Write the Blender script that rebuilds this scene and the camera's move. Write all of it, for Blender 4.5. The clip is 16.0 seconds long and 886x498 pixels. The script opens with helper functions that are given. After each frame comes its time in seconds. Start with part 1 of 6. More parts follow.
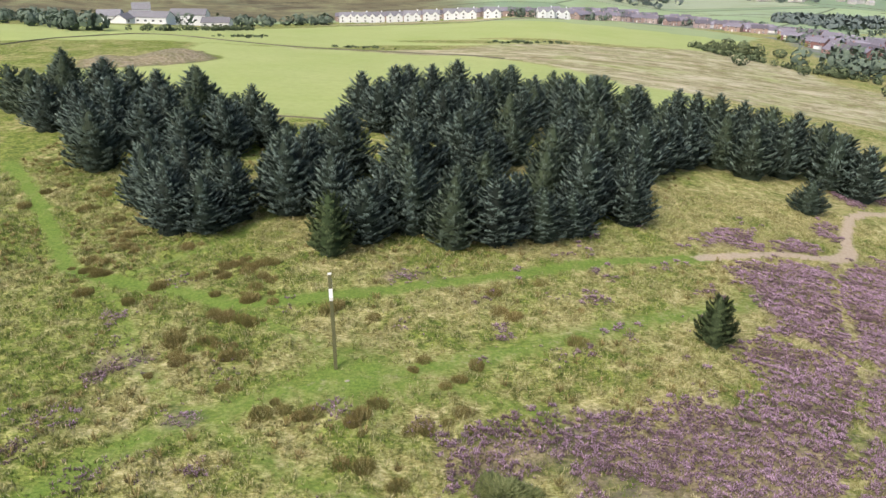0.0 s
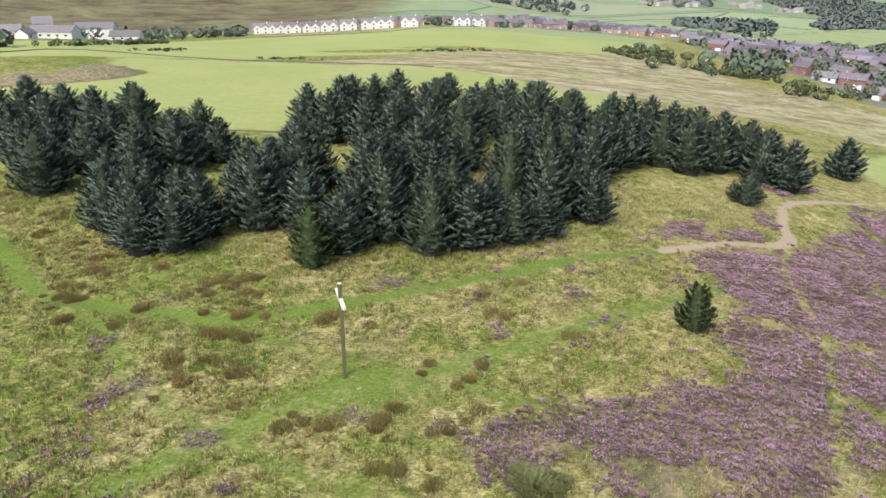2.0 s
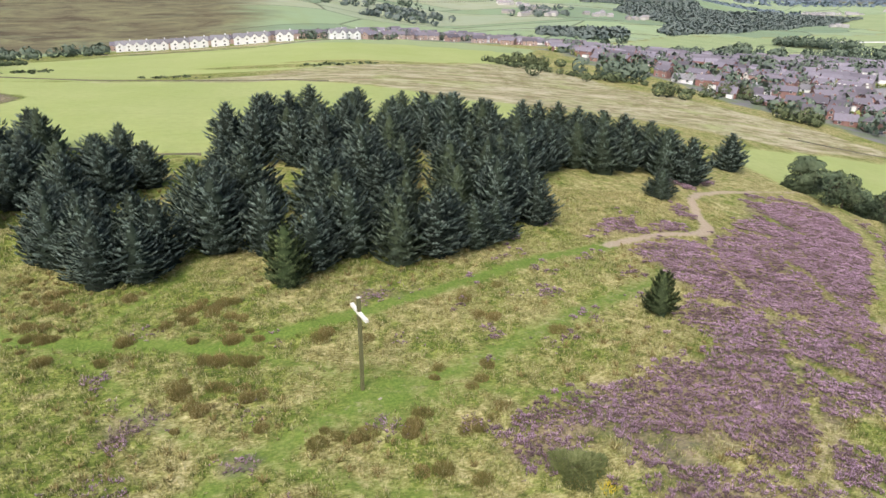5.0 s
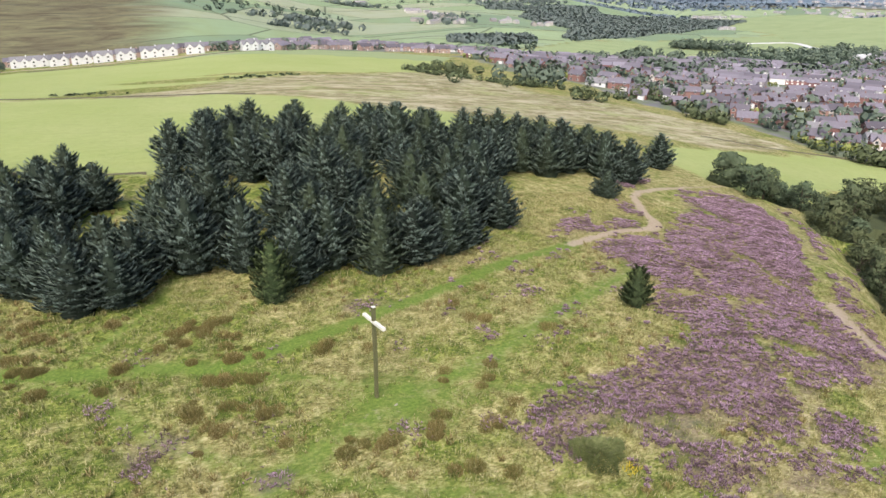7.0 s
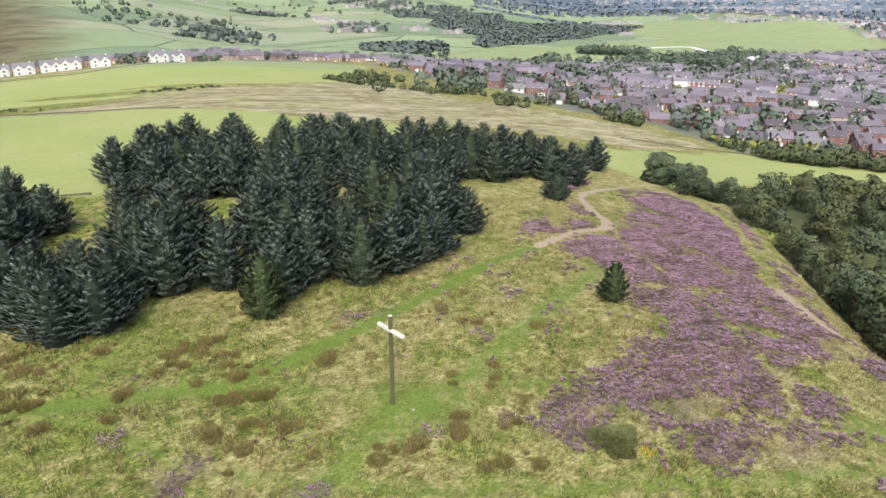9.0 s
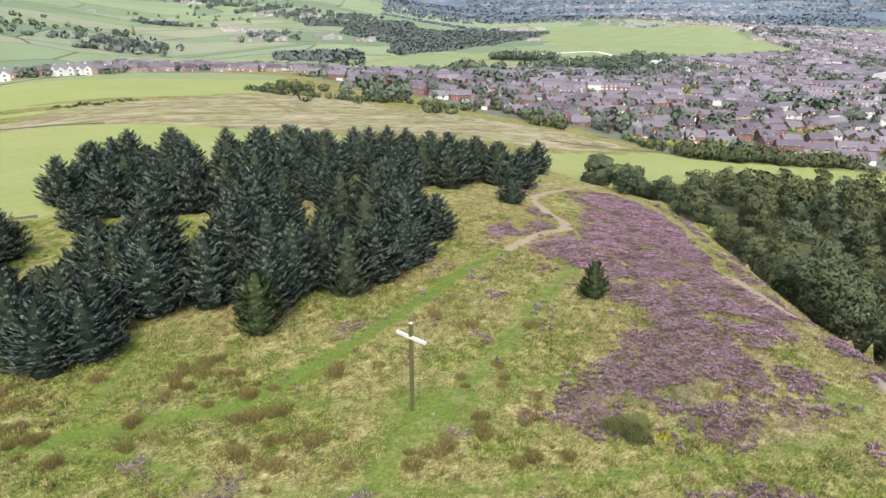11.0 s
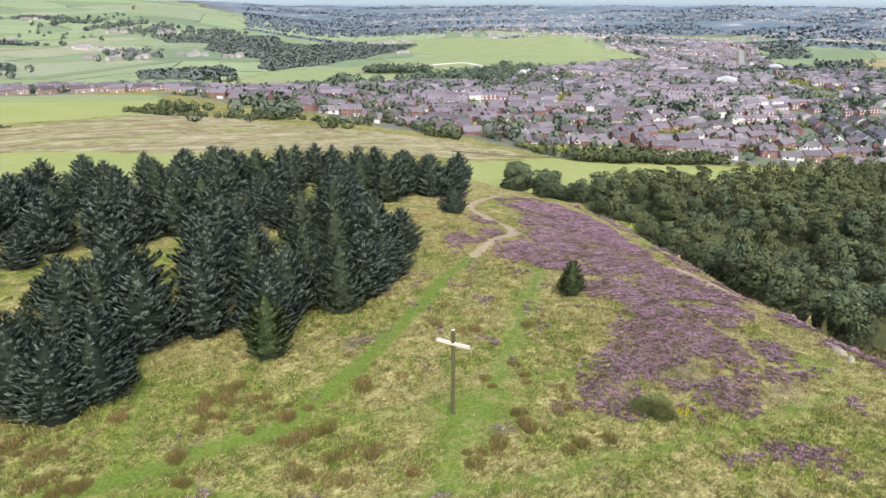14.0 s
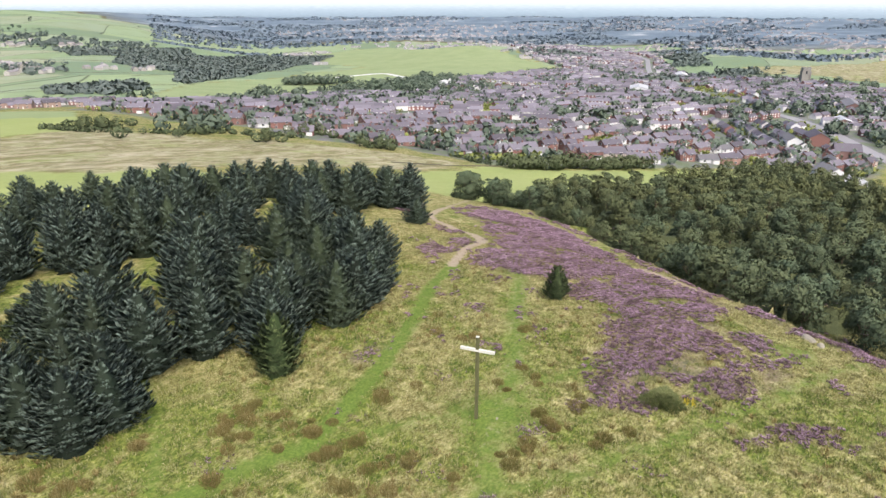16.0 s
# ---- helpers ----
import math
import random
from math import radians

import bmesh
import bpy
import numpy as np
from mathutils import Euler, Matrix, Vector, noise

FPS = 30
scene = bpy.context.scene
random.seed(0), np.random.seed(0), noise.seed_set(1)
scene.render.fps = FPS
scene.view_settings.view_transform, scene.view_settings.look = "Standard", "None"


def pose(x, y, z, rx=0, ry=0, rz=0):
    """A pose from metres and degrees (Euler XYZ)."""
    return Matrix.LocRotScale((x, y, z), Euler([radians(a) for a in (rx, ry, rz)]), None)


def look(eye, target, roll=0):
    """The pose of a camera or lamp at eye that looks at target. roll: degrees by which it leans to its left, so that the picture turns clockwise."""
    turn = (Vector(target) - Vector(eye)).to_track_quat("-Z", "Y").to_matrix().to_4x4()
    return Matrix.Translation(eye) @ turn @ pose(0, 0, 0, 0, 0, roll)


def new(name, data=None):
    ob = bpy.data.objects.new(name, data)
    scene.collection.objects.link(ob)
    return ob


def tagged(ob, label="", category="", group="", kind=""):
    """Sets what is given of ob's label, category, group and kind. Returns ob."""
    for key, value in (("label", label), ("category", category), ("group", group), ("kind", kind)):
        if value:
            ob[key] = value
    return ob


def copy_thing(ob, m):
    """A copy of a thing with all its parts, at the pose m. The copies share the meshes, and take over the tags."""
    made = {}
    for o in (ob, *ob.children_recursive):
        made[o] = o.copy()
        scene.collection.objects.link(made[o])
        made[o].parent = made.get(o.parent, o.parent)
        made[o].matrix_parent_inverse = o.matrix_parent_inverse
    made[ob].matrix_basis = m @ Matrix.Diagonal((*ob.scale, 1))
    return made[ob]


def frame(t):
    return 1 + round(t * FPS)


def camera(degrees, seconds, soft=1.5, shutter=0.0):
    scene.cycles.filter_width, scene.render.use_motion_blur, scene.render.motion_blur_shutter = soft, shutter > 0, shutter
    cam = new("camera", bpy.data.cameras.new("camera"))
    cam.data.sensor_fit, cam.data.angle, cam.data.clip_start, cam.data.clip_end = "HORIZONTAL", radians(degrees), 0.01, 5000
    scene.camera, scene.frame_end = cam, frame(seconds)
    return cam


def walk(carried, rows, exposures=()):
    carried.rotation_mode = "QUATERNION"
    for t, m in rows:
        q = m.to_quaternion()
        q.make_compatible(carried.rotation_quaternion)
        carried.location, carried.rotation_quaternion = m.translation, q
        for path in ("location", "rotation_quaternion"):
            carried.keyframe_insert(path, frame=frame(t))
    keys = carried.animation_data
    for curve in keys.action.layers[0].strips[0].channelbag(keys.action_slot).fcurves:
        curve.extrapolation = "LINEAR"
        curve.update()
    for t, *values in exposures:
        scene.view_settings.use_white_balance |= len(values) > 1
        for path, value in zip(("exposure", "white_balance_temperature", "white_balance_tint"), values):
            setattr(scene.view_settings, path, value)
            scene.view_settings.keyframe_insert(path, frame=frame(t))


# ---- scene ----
cam = camera(64.8, 16.0)
PATH = [
    (0, (2.876, 1.199, 33.05), (2.789, 3.014, 32.213), 0.5),
    (0.5, (1.33, 0.711, 33.096), (1.297, 2.53, 32.266), 0.5),
    (1, (-0.447, 0.33, 33.219), (-0.419, 2.152, 32.394), 0.5),
    (1.5, (-2.058, 0.012, 33.304), (-1.976, 1.834, 32.484), 0.5),
    (2, (-3.82, -0.271, 33.417), (-3.68, 1.55, 32.602), 0.4),
    (2.5, (-5.53, -0.518, 33.529), (-5.334, 1.3, 32.719), 0.4),
    (3, (-7.38, -0.739, 33.65), (-7.125, 1.075, 32.847), 0.4),
    (3.5, (-9.067, -0.884, 33.819), (-8.757, 0.922, 33.019), 0.4),
    (4, (-10.961, -0.937, 33.935), (-10.591, 0.861, 33.14), 0.4),
    (6.5, (-20.357, -0.641, 34.729), (-19.704, 1.086, 33.959), 0.3),
    (7, (-22.392, -0.27, 34.897), (-21.68, 1.435, 34.132), 0.2),
    (7.5, (-24.29, 0.039, 35.068), (-23.524, 1.723, 34.307), 0.3),
    (8, (-26.359, 0.444, 35.296), (-25.536, 2.103, 34.541), 0.3),
    (8.5, (-28.212, 0.892, 35.495), (-27.338, 2.527, 34.744), 0.2),
    (9, (-30.317, 1.503, 35.692), (-29.387, 3.109, 34.946), 0.2),
    (11.5, (-40.099, 5.877, 36.448), (-38.923, 7.324, 35.725), 0.1),
    (12, (-42.22, 7.016, 36.604), (-40.998, 8.427, 35.886), 0.1),
    (12.5, (-44.061, 8.096, 36.756), (-42.798, 9.474, 36.043), 0.1),
    (13, (-46.181, 9.394, 36.935), (-44.873, 10.73, 36.227), 0.0),
    (13.5, (-48.086, 10.628, 37.067), (-46.736, 11.926, 36.364), -0.0),
    (14, (-50.199, 11.991, 37.223), (-48.804, 13.244, 36.527), -0.1),
    (14.5, (-51.981, 13.39, 37.35), (-50.546, 14.601, 36.66), -0.1),
    (15, (-53.877, 14.944, 37.526), (-52.401, 16.109, 36.843), -0.1),
    (15.5, (-55.557, 16.405, 37.689), (-54.048, 17.53, 37.012), -0.1),
    (16, (-57.187, 18.057, 37.93), (-55.645, 19.139, 37.26), -0.0),
]
walk(cam, [(t, look(eye, target, roll)) for t, eye, target, roll in PATH])

# ---- daylight: a bright overcast sky, with a weak, wide sun behind thin cloud ----
SUN_TURN, SUN_HIGH = 215.0, 48.0
world = bpy.data.worlds.new("overcast_sky")
scene.world = world
world.use_nodes = True
sky = world.node_tree.nodes.new("ShaderNodeTexSky")
sky.sky_type, sky.sun_disc = "NISHITA", False
sky.sun_elevation, sky.sun_rotation = radians(SUN_HIGH), radians(SUN_TURN)
sky.air_density, sky.dust_density, sky.ozone_density = 1.0, 6.0, 1.0
way = world.node_tree.nodes.new("ShaderNodeTexCoord")
above = world.node_tree.nodes.new("ShaderNodeVectorMath")
above.operation = "MAXIMUM"
above.inputs[1].default_value = (-1, -1, 0.16)
pale = world.node_tree.nodes.new("ShaderNodeHueSaturation")
pale.inputs["Saturation"].default_value = 1.12
world.node_tree.links.new(way.outputs["Generated"], above.inputs[0])
world.node_tree.links.new(above.outputs[0], sky.inputs[0])
world.node_tree.links.new(sky.outputs[0], pale.inputs["Color"])
world.node_tree.links.new(pale.outputs[0], world.node_tree.nodes["Background"].inputs[0])
world.node_tree.nodes["Background"].inputs[1].default_value = 0.15
sun = new("sun", bpy.data.lights.new("sun", "SUN"))
sun.data.energy, sun.data.angle, sun.data.color = 1.5, radians(14), (1.0, 1.0, 0.985)
sun.matrix_world = Matrix.Rotation(radians(-SUN_TURN), 4, "Z") @ pose(0, 0, 200, 90 - SUN_HIGH, 0, 180)
scene.view_settings.exposure = 0.38


def build_backdrop():
    """An added glowing ring with the plain's pale blue haze painted on, closing the view all round at the horizon."""
    m = bpy.data.materials.new("painted_haze_glow")
    m.use_nodes = True
    tree = m.node_tree
    at = tree.nodes.new("ShaderNodeSeparateXYZ")
    tree.links.new(tree.nodes.new("ShaderNodeNewGeometry").outputs["Position"], at.inputs[0])
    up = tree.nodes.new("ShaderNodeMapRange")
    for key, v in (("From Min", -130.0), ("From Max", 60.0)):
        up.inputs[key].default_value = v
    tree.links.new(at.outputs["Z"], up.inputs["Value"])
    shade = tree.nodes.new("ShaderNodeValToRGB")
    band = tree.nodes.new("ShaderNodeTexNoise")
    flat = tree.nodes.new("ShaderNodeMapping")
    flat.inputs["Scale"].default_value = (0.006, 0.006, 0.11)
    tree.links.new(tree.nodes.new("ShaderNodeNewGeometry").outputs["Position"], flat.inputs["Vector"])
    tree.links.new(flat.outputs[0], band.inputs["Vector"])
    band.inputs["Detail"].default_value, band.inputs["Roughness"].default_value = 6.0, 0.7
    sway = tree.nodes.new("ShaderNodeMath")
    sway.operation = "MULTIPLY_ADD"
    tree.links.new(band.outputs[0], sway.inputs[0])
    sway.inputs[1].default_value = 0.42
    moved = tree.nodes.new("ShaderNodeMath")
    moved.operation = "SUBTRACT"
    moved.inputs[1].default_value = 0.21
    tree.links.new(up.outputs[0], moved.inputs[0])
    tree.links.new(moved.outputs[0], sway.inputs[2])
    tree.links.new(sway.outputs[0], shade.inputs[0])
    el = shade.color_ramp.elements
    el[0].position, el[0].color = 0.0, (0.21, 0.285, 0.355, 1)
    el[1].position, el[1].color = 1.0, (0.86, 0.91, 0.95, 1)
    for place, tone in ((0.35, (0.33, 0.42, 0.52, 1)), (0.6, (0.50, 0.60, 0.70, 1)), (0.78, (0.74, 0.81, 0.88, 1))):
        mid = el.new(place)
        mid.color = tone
    # Emission makes the painted haze gradient glow.
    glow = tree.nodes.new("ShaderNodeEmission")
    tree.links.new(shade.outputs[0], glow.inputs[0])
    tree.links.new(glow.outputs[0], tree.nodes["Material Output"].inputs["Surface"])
    bm = bmesh.new()
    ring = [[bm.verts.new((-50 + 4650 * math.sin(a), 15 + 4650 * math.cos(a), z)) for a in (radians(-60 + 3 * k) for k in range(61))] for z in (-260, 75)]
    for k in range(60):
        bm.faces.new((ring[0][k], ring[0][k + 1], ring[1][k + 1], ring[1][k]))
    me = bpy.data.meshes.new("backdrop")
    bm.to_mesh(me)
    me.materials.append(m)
    tagged(new("backdrop", me), "glowing backdrop of painted blue haze where the plain meets the sky", "backdrop", kind="structure")


build_backdrop()

# ---- the lie of the land ----
# The hilltop falls away in soft ramps: each row is one heading (degrees east of north), each column one distance at which a ramp begins.
RAMP_STARTS = ((20, 8), (45, 10), (80, 15), (130, 25), (220, 50), (380, 80))
RAMP_GRADES = {
    0: (-0.0088, 0.0051, -0.0066, -0.0268, -0.0125, -0.1072),
    30: (-0.008, 0.0174, -0.0096, -0.0396, 0.0366, 0.0778),
    60: (-0.051, 0.0046, 0.0366, 0.0324, 0.069, -0.0126),
    90: (-0.0722, -0.0614, -0.0322, -0.0184, 0.0251, 0.1002),
    120: (-0.028, -0.0729, 0.0503, 0.0884, -0.1733, 0.1761),
}
FAR_WEST = ((500, 620, 900, 1500, 3000, 5000), (-33, -38, -14, 18, 45, 60))
FAR_MID = ((500, 700, 1000, 1400, 2000, 2600, 5000), (-45, -50, -52, -50, -25, 4, -20))
FAR_EAST = ((500, 900, 1500, 2100, 3300, 5000), (-48, -66, -88, -100, -90, -48))
BROW = ((99, 121), (101, 104), (89, 86), (66, 62.5), (49, 46.5), (42, 36), (36, 27.5), (32, 20), (28, 12), (25, 0), (23, -40))


def smooth(a, b, v):
    u = np.clip((v - a) / (b - a), 0, 1)
    return u * u * (3 - 2 * u)


def height(x, y):
    """The ground's height; numbers or arrays."""
    x, y = np.asarray(x, float), np.asarray(y, float)
    near = 0 * x
    for heading, grades in RAMP_GRADES.items():
        along = math.sin(radians(heading)) * x + math.cos(radians(heading)) * (y - 40)
        for (start, wide), grade in zip(RAMP_STARTS, grades):
            near = near + grade * wide * np.logaddexp(0, (along - start) / wide)
    far_off, az = np.hypot(x + 50, y - 15), np.degrees(np.arctan2(x + 50, y - 15))
    west, mid, east = (np.interp(far_off, *profile) for profile in (FAR_WEST, FAR_MID, FAR_EAST))
    w, e = 1 - smooth(2, 20, az), smooth(24, 42, az)
    far = w * west + (1 - w) * ((1 - e) * mid + e * east)
    far = far + 30 * np.exp(-(((x - 1380) / 260) ** 2 + ((y - 945) / 240) ** 2))
    far = far + smooth(700, 1500, far_off) * (7 * np.sin(x / 190 + 1.3 * np.sin(y / 240)) * np.cos(y / 170) + 3 * np.sin(x / 71) * np.sin(y / 83 + x / 130))
    k = smooth(470, 820, far_off)
    past = np.full(np.shape(x), -1e9)
    for (ax, ay), (bx, by) in zip(BROW, BROW[1:]):
        run = math.hypot(bx - ax, by - ay)
        beside = ((x - ax) * (bx - ax) + (y - ay) * (by - ay)) / run
        off = ((y - ay) * (bx - ax) - (x - ax) * (by - ay)) / run
        past = np.where((beside >= 0) & (beside <= run), np.maximum(past, off), past)
    near = near - 4.5 * smooth(0, 11, past) * (1 - smooth(25, 90, past))
    return near * (1 - k) + far * k

# ---- helpers for meshes and materials ----
rng = np.random.default_rng(7)


def mesh_of(name, verts, faces, material, tip=None, shade=False):
    """A mesh from arrays; tip: one number a vertex, read by the leaf materials."""
    me = bpy.data.meshes.new(name)
    verts, faces = np.asarray(verts, np.float32), np.asarray(faces, np.int32)
    n, k = faces.shape
    me.vertices.add(len(verts))
    me.vertices.foreach_set("co", verts.ravel())
    me.loops.add(n * k)
    me.loops.foreach_set("vertex_index", faces.ravel())
    me.polygons.add(n)
    me.polygons.foreach_set("loop_start", np.arange(0, n * k, k, dtype=np.int32))
    me.polygons.foreach_set("loop_total", np.full(n, k, np.int32))
    if tip is not None:
        me.attributes.new("tip", "FLOAT", "POINT").data.foreach_set("value", np.asarray(tip, np.float32))
    me.update(calc_edges=True)
    me.validate()
    me.polygons.foreach_set("use_smooth", np.full(n, shade, bool))
    me.materials.append(material)
    return me


def facing_out(v, f, way):
    """Turns each triangle so that its front looks the given way."""
    n = np.cross(v[f[:, 1]] - v[f[:, 0]], v[f[:, 2]] - v[f[:, 0]])
    return np.where(((n * way).sum(axis=1) < 0)[:, None], f[:, ::-1], f)


def soften(me, normals):
    """Leaves take the light as the rounded mass that they belong to."""
    me.polygons.foreach_set("use_smooth", np.ones(len(me.polygons), bool))
    me.normals_split_custom_set_from_vertices(normals)
    return me


def bm_mesh(name, bm, material):
    me = bpy.data.meshes.new(name)
    bm.to_mesh(me)
    bm.free()
    me.materials.append(material)
    return me


def part(name, me, parent, label=""):
    """A mesh as one part under a thing or a part."""
    ob = new(name, me)
    ob.parent = parent
    return tagged(ob, label=label)


def box(bm, x0, x1, y0, y1, z0, z1):
    m = Matrix.Translation(((x0 + x1) / 2, (y0 + y1) / 2, (z0 + z1) / 2)) @ Matrix.Diagonal((x1 - x0, y1 - y0, z1 - z0, 1))
    return bmesh.ops.create_cube(bm, size=1, matrix=m)["verts"]


def line_distance(x, y, pts, closed=False):
    """The distance to a line of points."""
    best = np.full(np.shape(x), 1e9)
    ends = list(zip(pts, pts[1:] + pts[:1])) if closed else list(zip(pts, pts[1:]))
    for (ax, ay), (bx, by) in ends:
        dx, dy = bx - ax, by - ay
        u = np.clip(((x - ax) * dx + (y - ay) * dy) / (dx * dx + dy * dy + 1e-9), 0, 1)
        best = np.minimum(best, np.hypot(x - ax - u * dx, y - ay - u * dy))
    return best


def inside(x, y, pts):
    """The distance inside an outline (outside: minus)."""
    odd = np.zeros(np.shape(x), bool)
    for (ax, ay), (bx, by) in zip(pts, pts[1:] + pts[:1]):
        odd ^= ((ay > y) != (by > y)) & (x < (bx - ax) * (y - ay) / (by - ay + 1e-12) + ax)
    return np.where(odd, 1, -1) * line_distance(x, y, pts, True)


def scattered(n, x0, x1, y0, y1, gap=0.0, keep=None, tries=1):
    """Random places, no two nearer than gap, where keep(x, y) holds."""
    x, y = rng.uniform(x0, x1, n * tries), rng.uniform(y0, y1, n * tries)
    if keep is not None:
        ok = keep(x, y)
        x, y = x[ok], y[ok]
    if gap <= 0:
        return np.stack([x, y], 1)[:n]
    cells, out = {}, []
    for a, b in zip(x, y):
        i, j = int(a // gap), int(b // gap)
        if all(math.hypot(a - c, b - d) >= gap for u in (i - 1, i, i + 1) for v in (j - 1, j, j + 1) for c, d in cells.get((u, v), ())):
            cells.setdefault((i, j), []).append((a, b))
            out.append((a, b))
            if len(out) >= n:
                break
    return np.array(out).reshape(-1, 2)


class Nodes:
    """A material under construction."""

    def __init__(self, name, rough=0.9, specular=0.2):
        self.material = bpy.data.materials.new(name)
        self.material.use_nodes = True
        self.tree = self.material.node_tree
        self.shader = self.tree.nodes["Principled BSDF"]
        self.shader.inputs["Roughness"].default_value = rough
        self.shader.inputs["Specular IOR Level"].default_value = specular

    def put(self, socket, value):
        if isinstance(value, bpy.types.NodeSocket):
            self.tree.links.new(value, socket)
        elif value is not None:
            socket.default_value = (*value, 1) if isinstance(value, tuple) and len(value) == 3 and socket.type == "RGBA" else value

    def place(self):
        return self.tree.nodes.new("ShaderNodeNewGeometry").outputs["Position"]

    def island(self):
        return self.tree.nodes.new("ShaderNodeNewGeometry").outputs["Random Per Island"]

    def each(self):
        return self.tree.nodes.new("ShaderNodeObjectInfo").outputs["Random"]

    def local(self):
        return self.tree.nodes.new("ShaderNodeTexCoord").outputs["Object"]

    def attribute(self, name):
        n = self.tree.nodes.new("ShaderNodeAttribute")
        n.attribute_name = name
        return n

    def stretch(self, vector, scale, turn=0.0):
        n = self.tree.nodes.new("ShaderNodeMapping")
        self.put(n.inputs["Vector"], vector)
        n.inputs["Scale"].default_value = scale
        n.inputs["Rotation"].default_value = (0, 0, radians(turn))
        return n.outputs[0]

    def noise(self, vector, scale, detail=3.0, rough=0.55, twist=0.0):
        n = self.tree.nodes.new("ShaderNodeTexNoise")
        self.put(n.inputs["Vector"], vector)
        for key, v in (("Scale", scale), ("Detail", detail), ("Roughness", rough), ("Distortion", twist)):
            n.inputs[key].default_value = v
        return n.outputs[0]

    def cells(self, vector, scale, chaos=1.0):
        n = self.tree.nodes.new("ShaderNodeTexVoronoi")
        self.put(n.inputs["Vector"], vector)
        n.inputs["Scale"].default_value, n.inputs["Randomness"].default_value = scale, chaos
        return n

    def sum(self, operation, a, b=None, c=None):
        n = self.tree.nodes.new("ShaderNodeMath")
        n.operation = operation
        for socket, v in zip(n.inputs, (a, b, c)):
            self.put(socket, v)
        return n.outputs[0]

    def span(self, value, low, high, to_low=0.0, to_high=1.0):
        n = self.tree.nodes.new("ShaderNodeMapRange")
        for key, v in (("Value", value), ("From Min", low), ("From Max", high), ("To Min", to_low), ("To Max", to_high)):
            self.put(n.inputs[key], v)
        return n.outputs[0]

    def mix(self, share, a, b, how="MIX"):
        n = self.tree.nodes.new("ShaderNodeMix")
        n.data_type, n.blend_type = "RGBA", how
        for socket, v in ((n.inputs[0], share), (n.inputs[6], a), (n.inputs[7], b)):
            self.put(socket, v)
        return n.outputs[2]

    def ramp(self, value, *stops):
        n = self.tree.nodes.new("ShaderNodeValToRGB")
        self.put(n.inputs[0], value)
        el = n.color_ramp.elements
        while len(el) < len(stops):
            el.new(0.5)
        for e, (at, colour) in zip(el, stops):
            e.position, e.color = at, (*colour, 1)
        return n.outputs[0]

    def bump(self, height_socket, strength=0.5, distance=0.1):
        n = self.tree.nodes.new("ShaderNodeBump")
        n.inputs["Strength"].default_value, n.inputs["Distance"].default_value = strength, distance
        self.put(n.inputs["Height"], height_socket)
        self.tree.links.new(n.outputs[0], self.shader.inputs["Normal"])

    def done(self, colour):
        self.put(self.shader.inputs["Base Color"], colour)
        return self.material

# ---- the plan: outlines and lines on the ground, east and north in metres ----
GREEN_WAY = [(-69, 101), (-57.4, 88), (-46, 73.5), (-40.2, 65.5), (-33.4, 62.5), (-27, 61.2), (-20.6, 58.9), (-14.6, 60.2), (-4.2, 63.2), (8, 68), (19.7, 73.8), (29.5, 76.8)]
SAND_WAY = [(29.5, 77.2), (36, 80), (41, 82), (46.5, 82.9), (48.9, 83.6), (51, 85), (52.3, 87), (53.2, 89.6), (54.6, 93), (56.8, 96.8), (59.8, 102.5), (64.5, 107), (73, 110.3), (87, 114.6), (100, 119)]
CROSS_TRACK = [(-25, 33), (-21, 38.4), (-17.5, 41.5), (-11.5, 45.2), (-4.9, 47.7), (4.1, 51.4), (12.2, 55.7), (20, 60), (28, 64), (34, 67.8)]
SIDE_TRACKS = [
    [(-4.2, 47.7), (-0.6, 47.0), (3.0, 46.2), (8.0, 44.3), (10.5, 42)],
    [(-35.4, 61.2), (-32.3, 59.4), (-29.4, 56.3), (-27.7, 52.9), (-25.7, 49.6), (-22.1, 45.6), (-16, 41)],
    [(-7.6, 49.8), (-9.2, 51.2), (-12.7, 53.5), (-16.5, 56.3), (-20.8, 57.9)],
    [(-20, 44), (-10, 37), (4, 30), (18, 24), (30, 19)],
    [(-22.5, 82), (-24.6, 76.5), (-26.8, 71.8), (-30.2, 67.5), (-33.5, 63.1)],
]
HEATHER_TRACKS = [
    [(50, 82), (46, 77.5), (43, 71), (41.4, 66), (39.8, 59.5), (35.6, 50.6), (31.2, 42.7), (28.7, 37.9), (26.2, 34.2), (23.6, 31.8), (22.4, 28)],
    [(93, 118), (95, 104), (86, 86.5), (74, 73.5), (62, 62), (54, 54), (49.6, 48), (47.4, 43.4), (46, 38.6)],
    [(60, 82.5), (56.4, 76), (55.2, 68.3), (51, 57.4), (47.4, 49)],
]
HEATHER_OPENINGS = [
    [(66.8, 101.4), (80.2, 107.3), (88.9, 105.9)],
    [(55.1, 88.1), (58.5, 85.9), (62.1, 83.9)],
    [(44.2, 73.8), (45.8, 73.1)],
    [(29.7, 59.2), (33.8, 58.7), (37.4, 56.6), (42.3, 55.5)],
    [(44.8, 50.3), (43.7, 46.7)],
    [(34.7, 44.9), (36.6, 42.8)],
    [(69.3, 95.9), (71, 87.4)],
]
HEATHER_TOP = [(32, 75), (33, 68.5), (33, 62.8), (30, 57.5), (28.3, 53), (27.8, 47.5), (31, 42), (36, 37), (41, 36), (48, 46), (64, 62), (86, 85), (97, 100), (92, 109), (78, 110.5), (72, 103), (67, 95), (59, 88), (49, 81), (42, 78.5)]
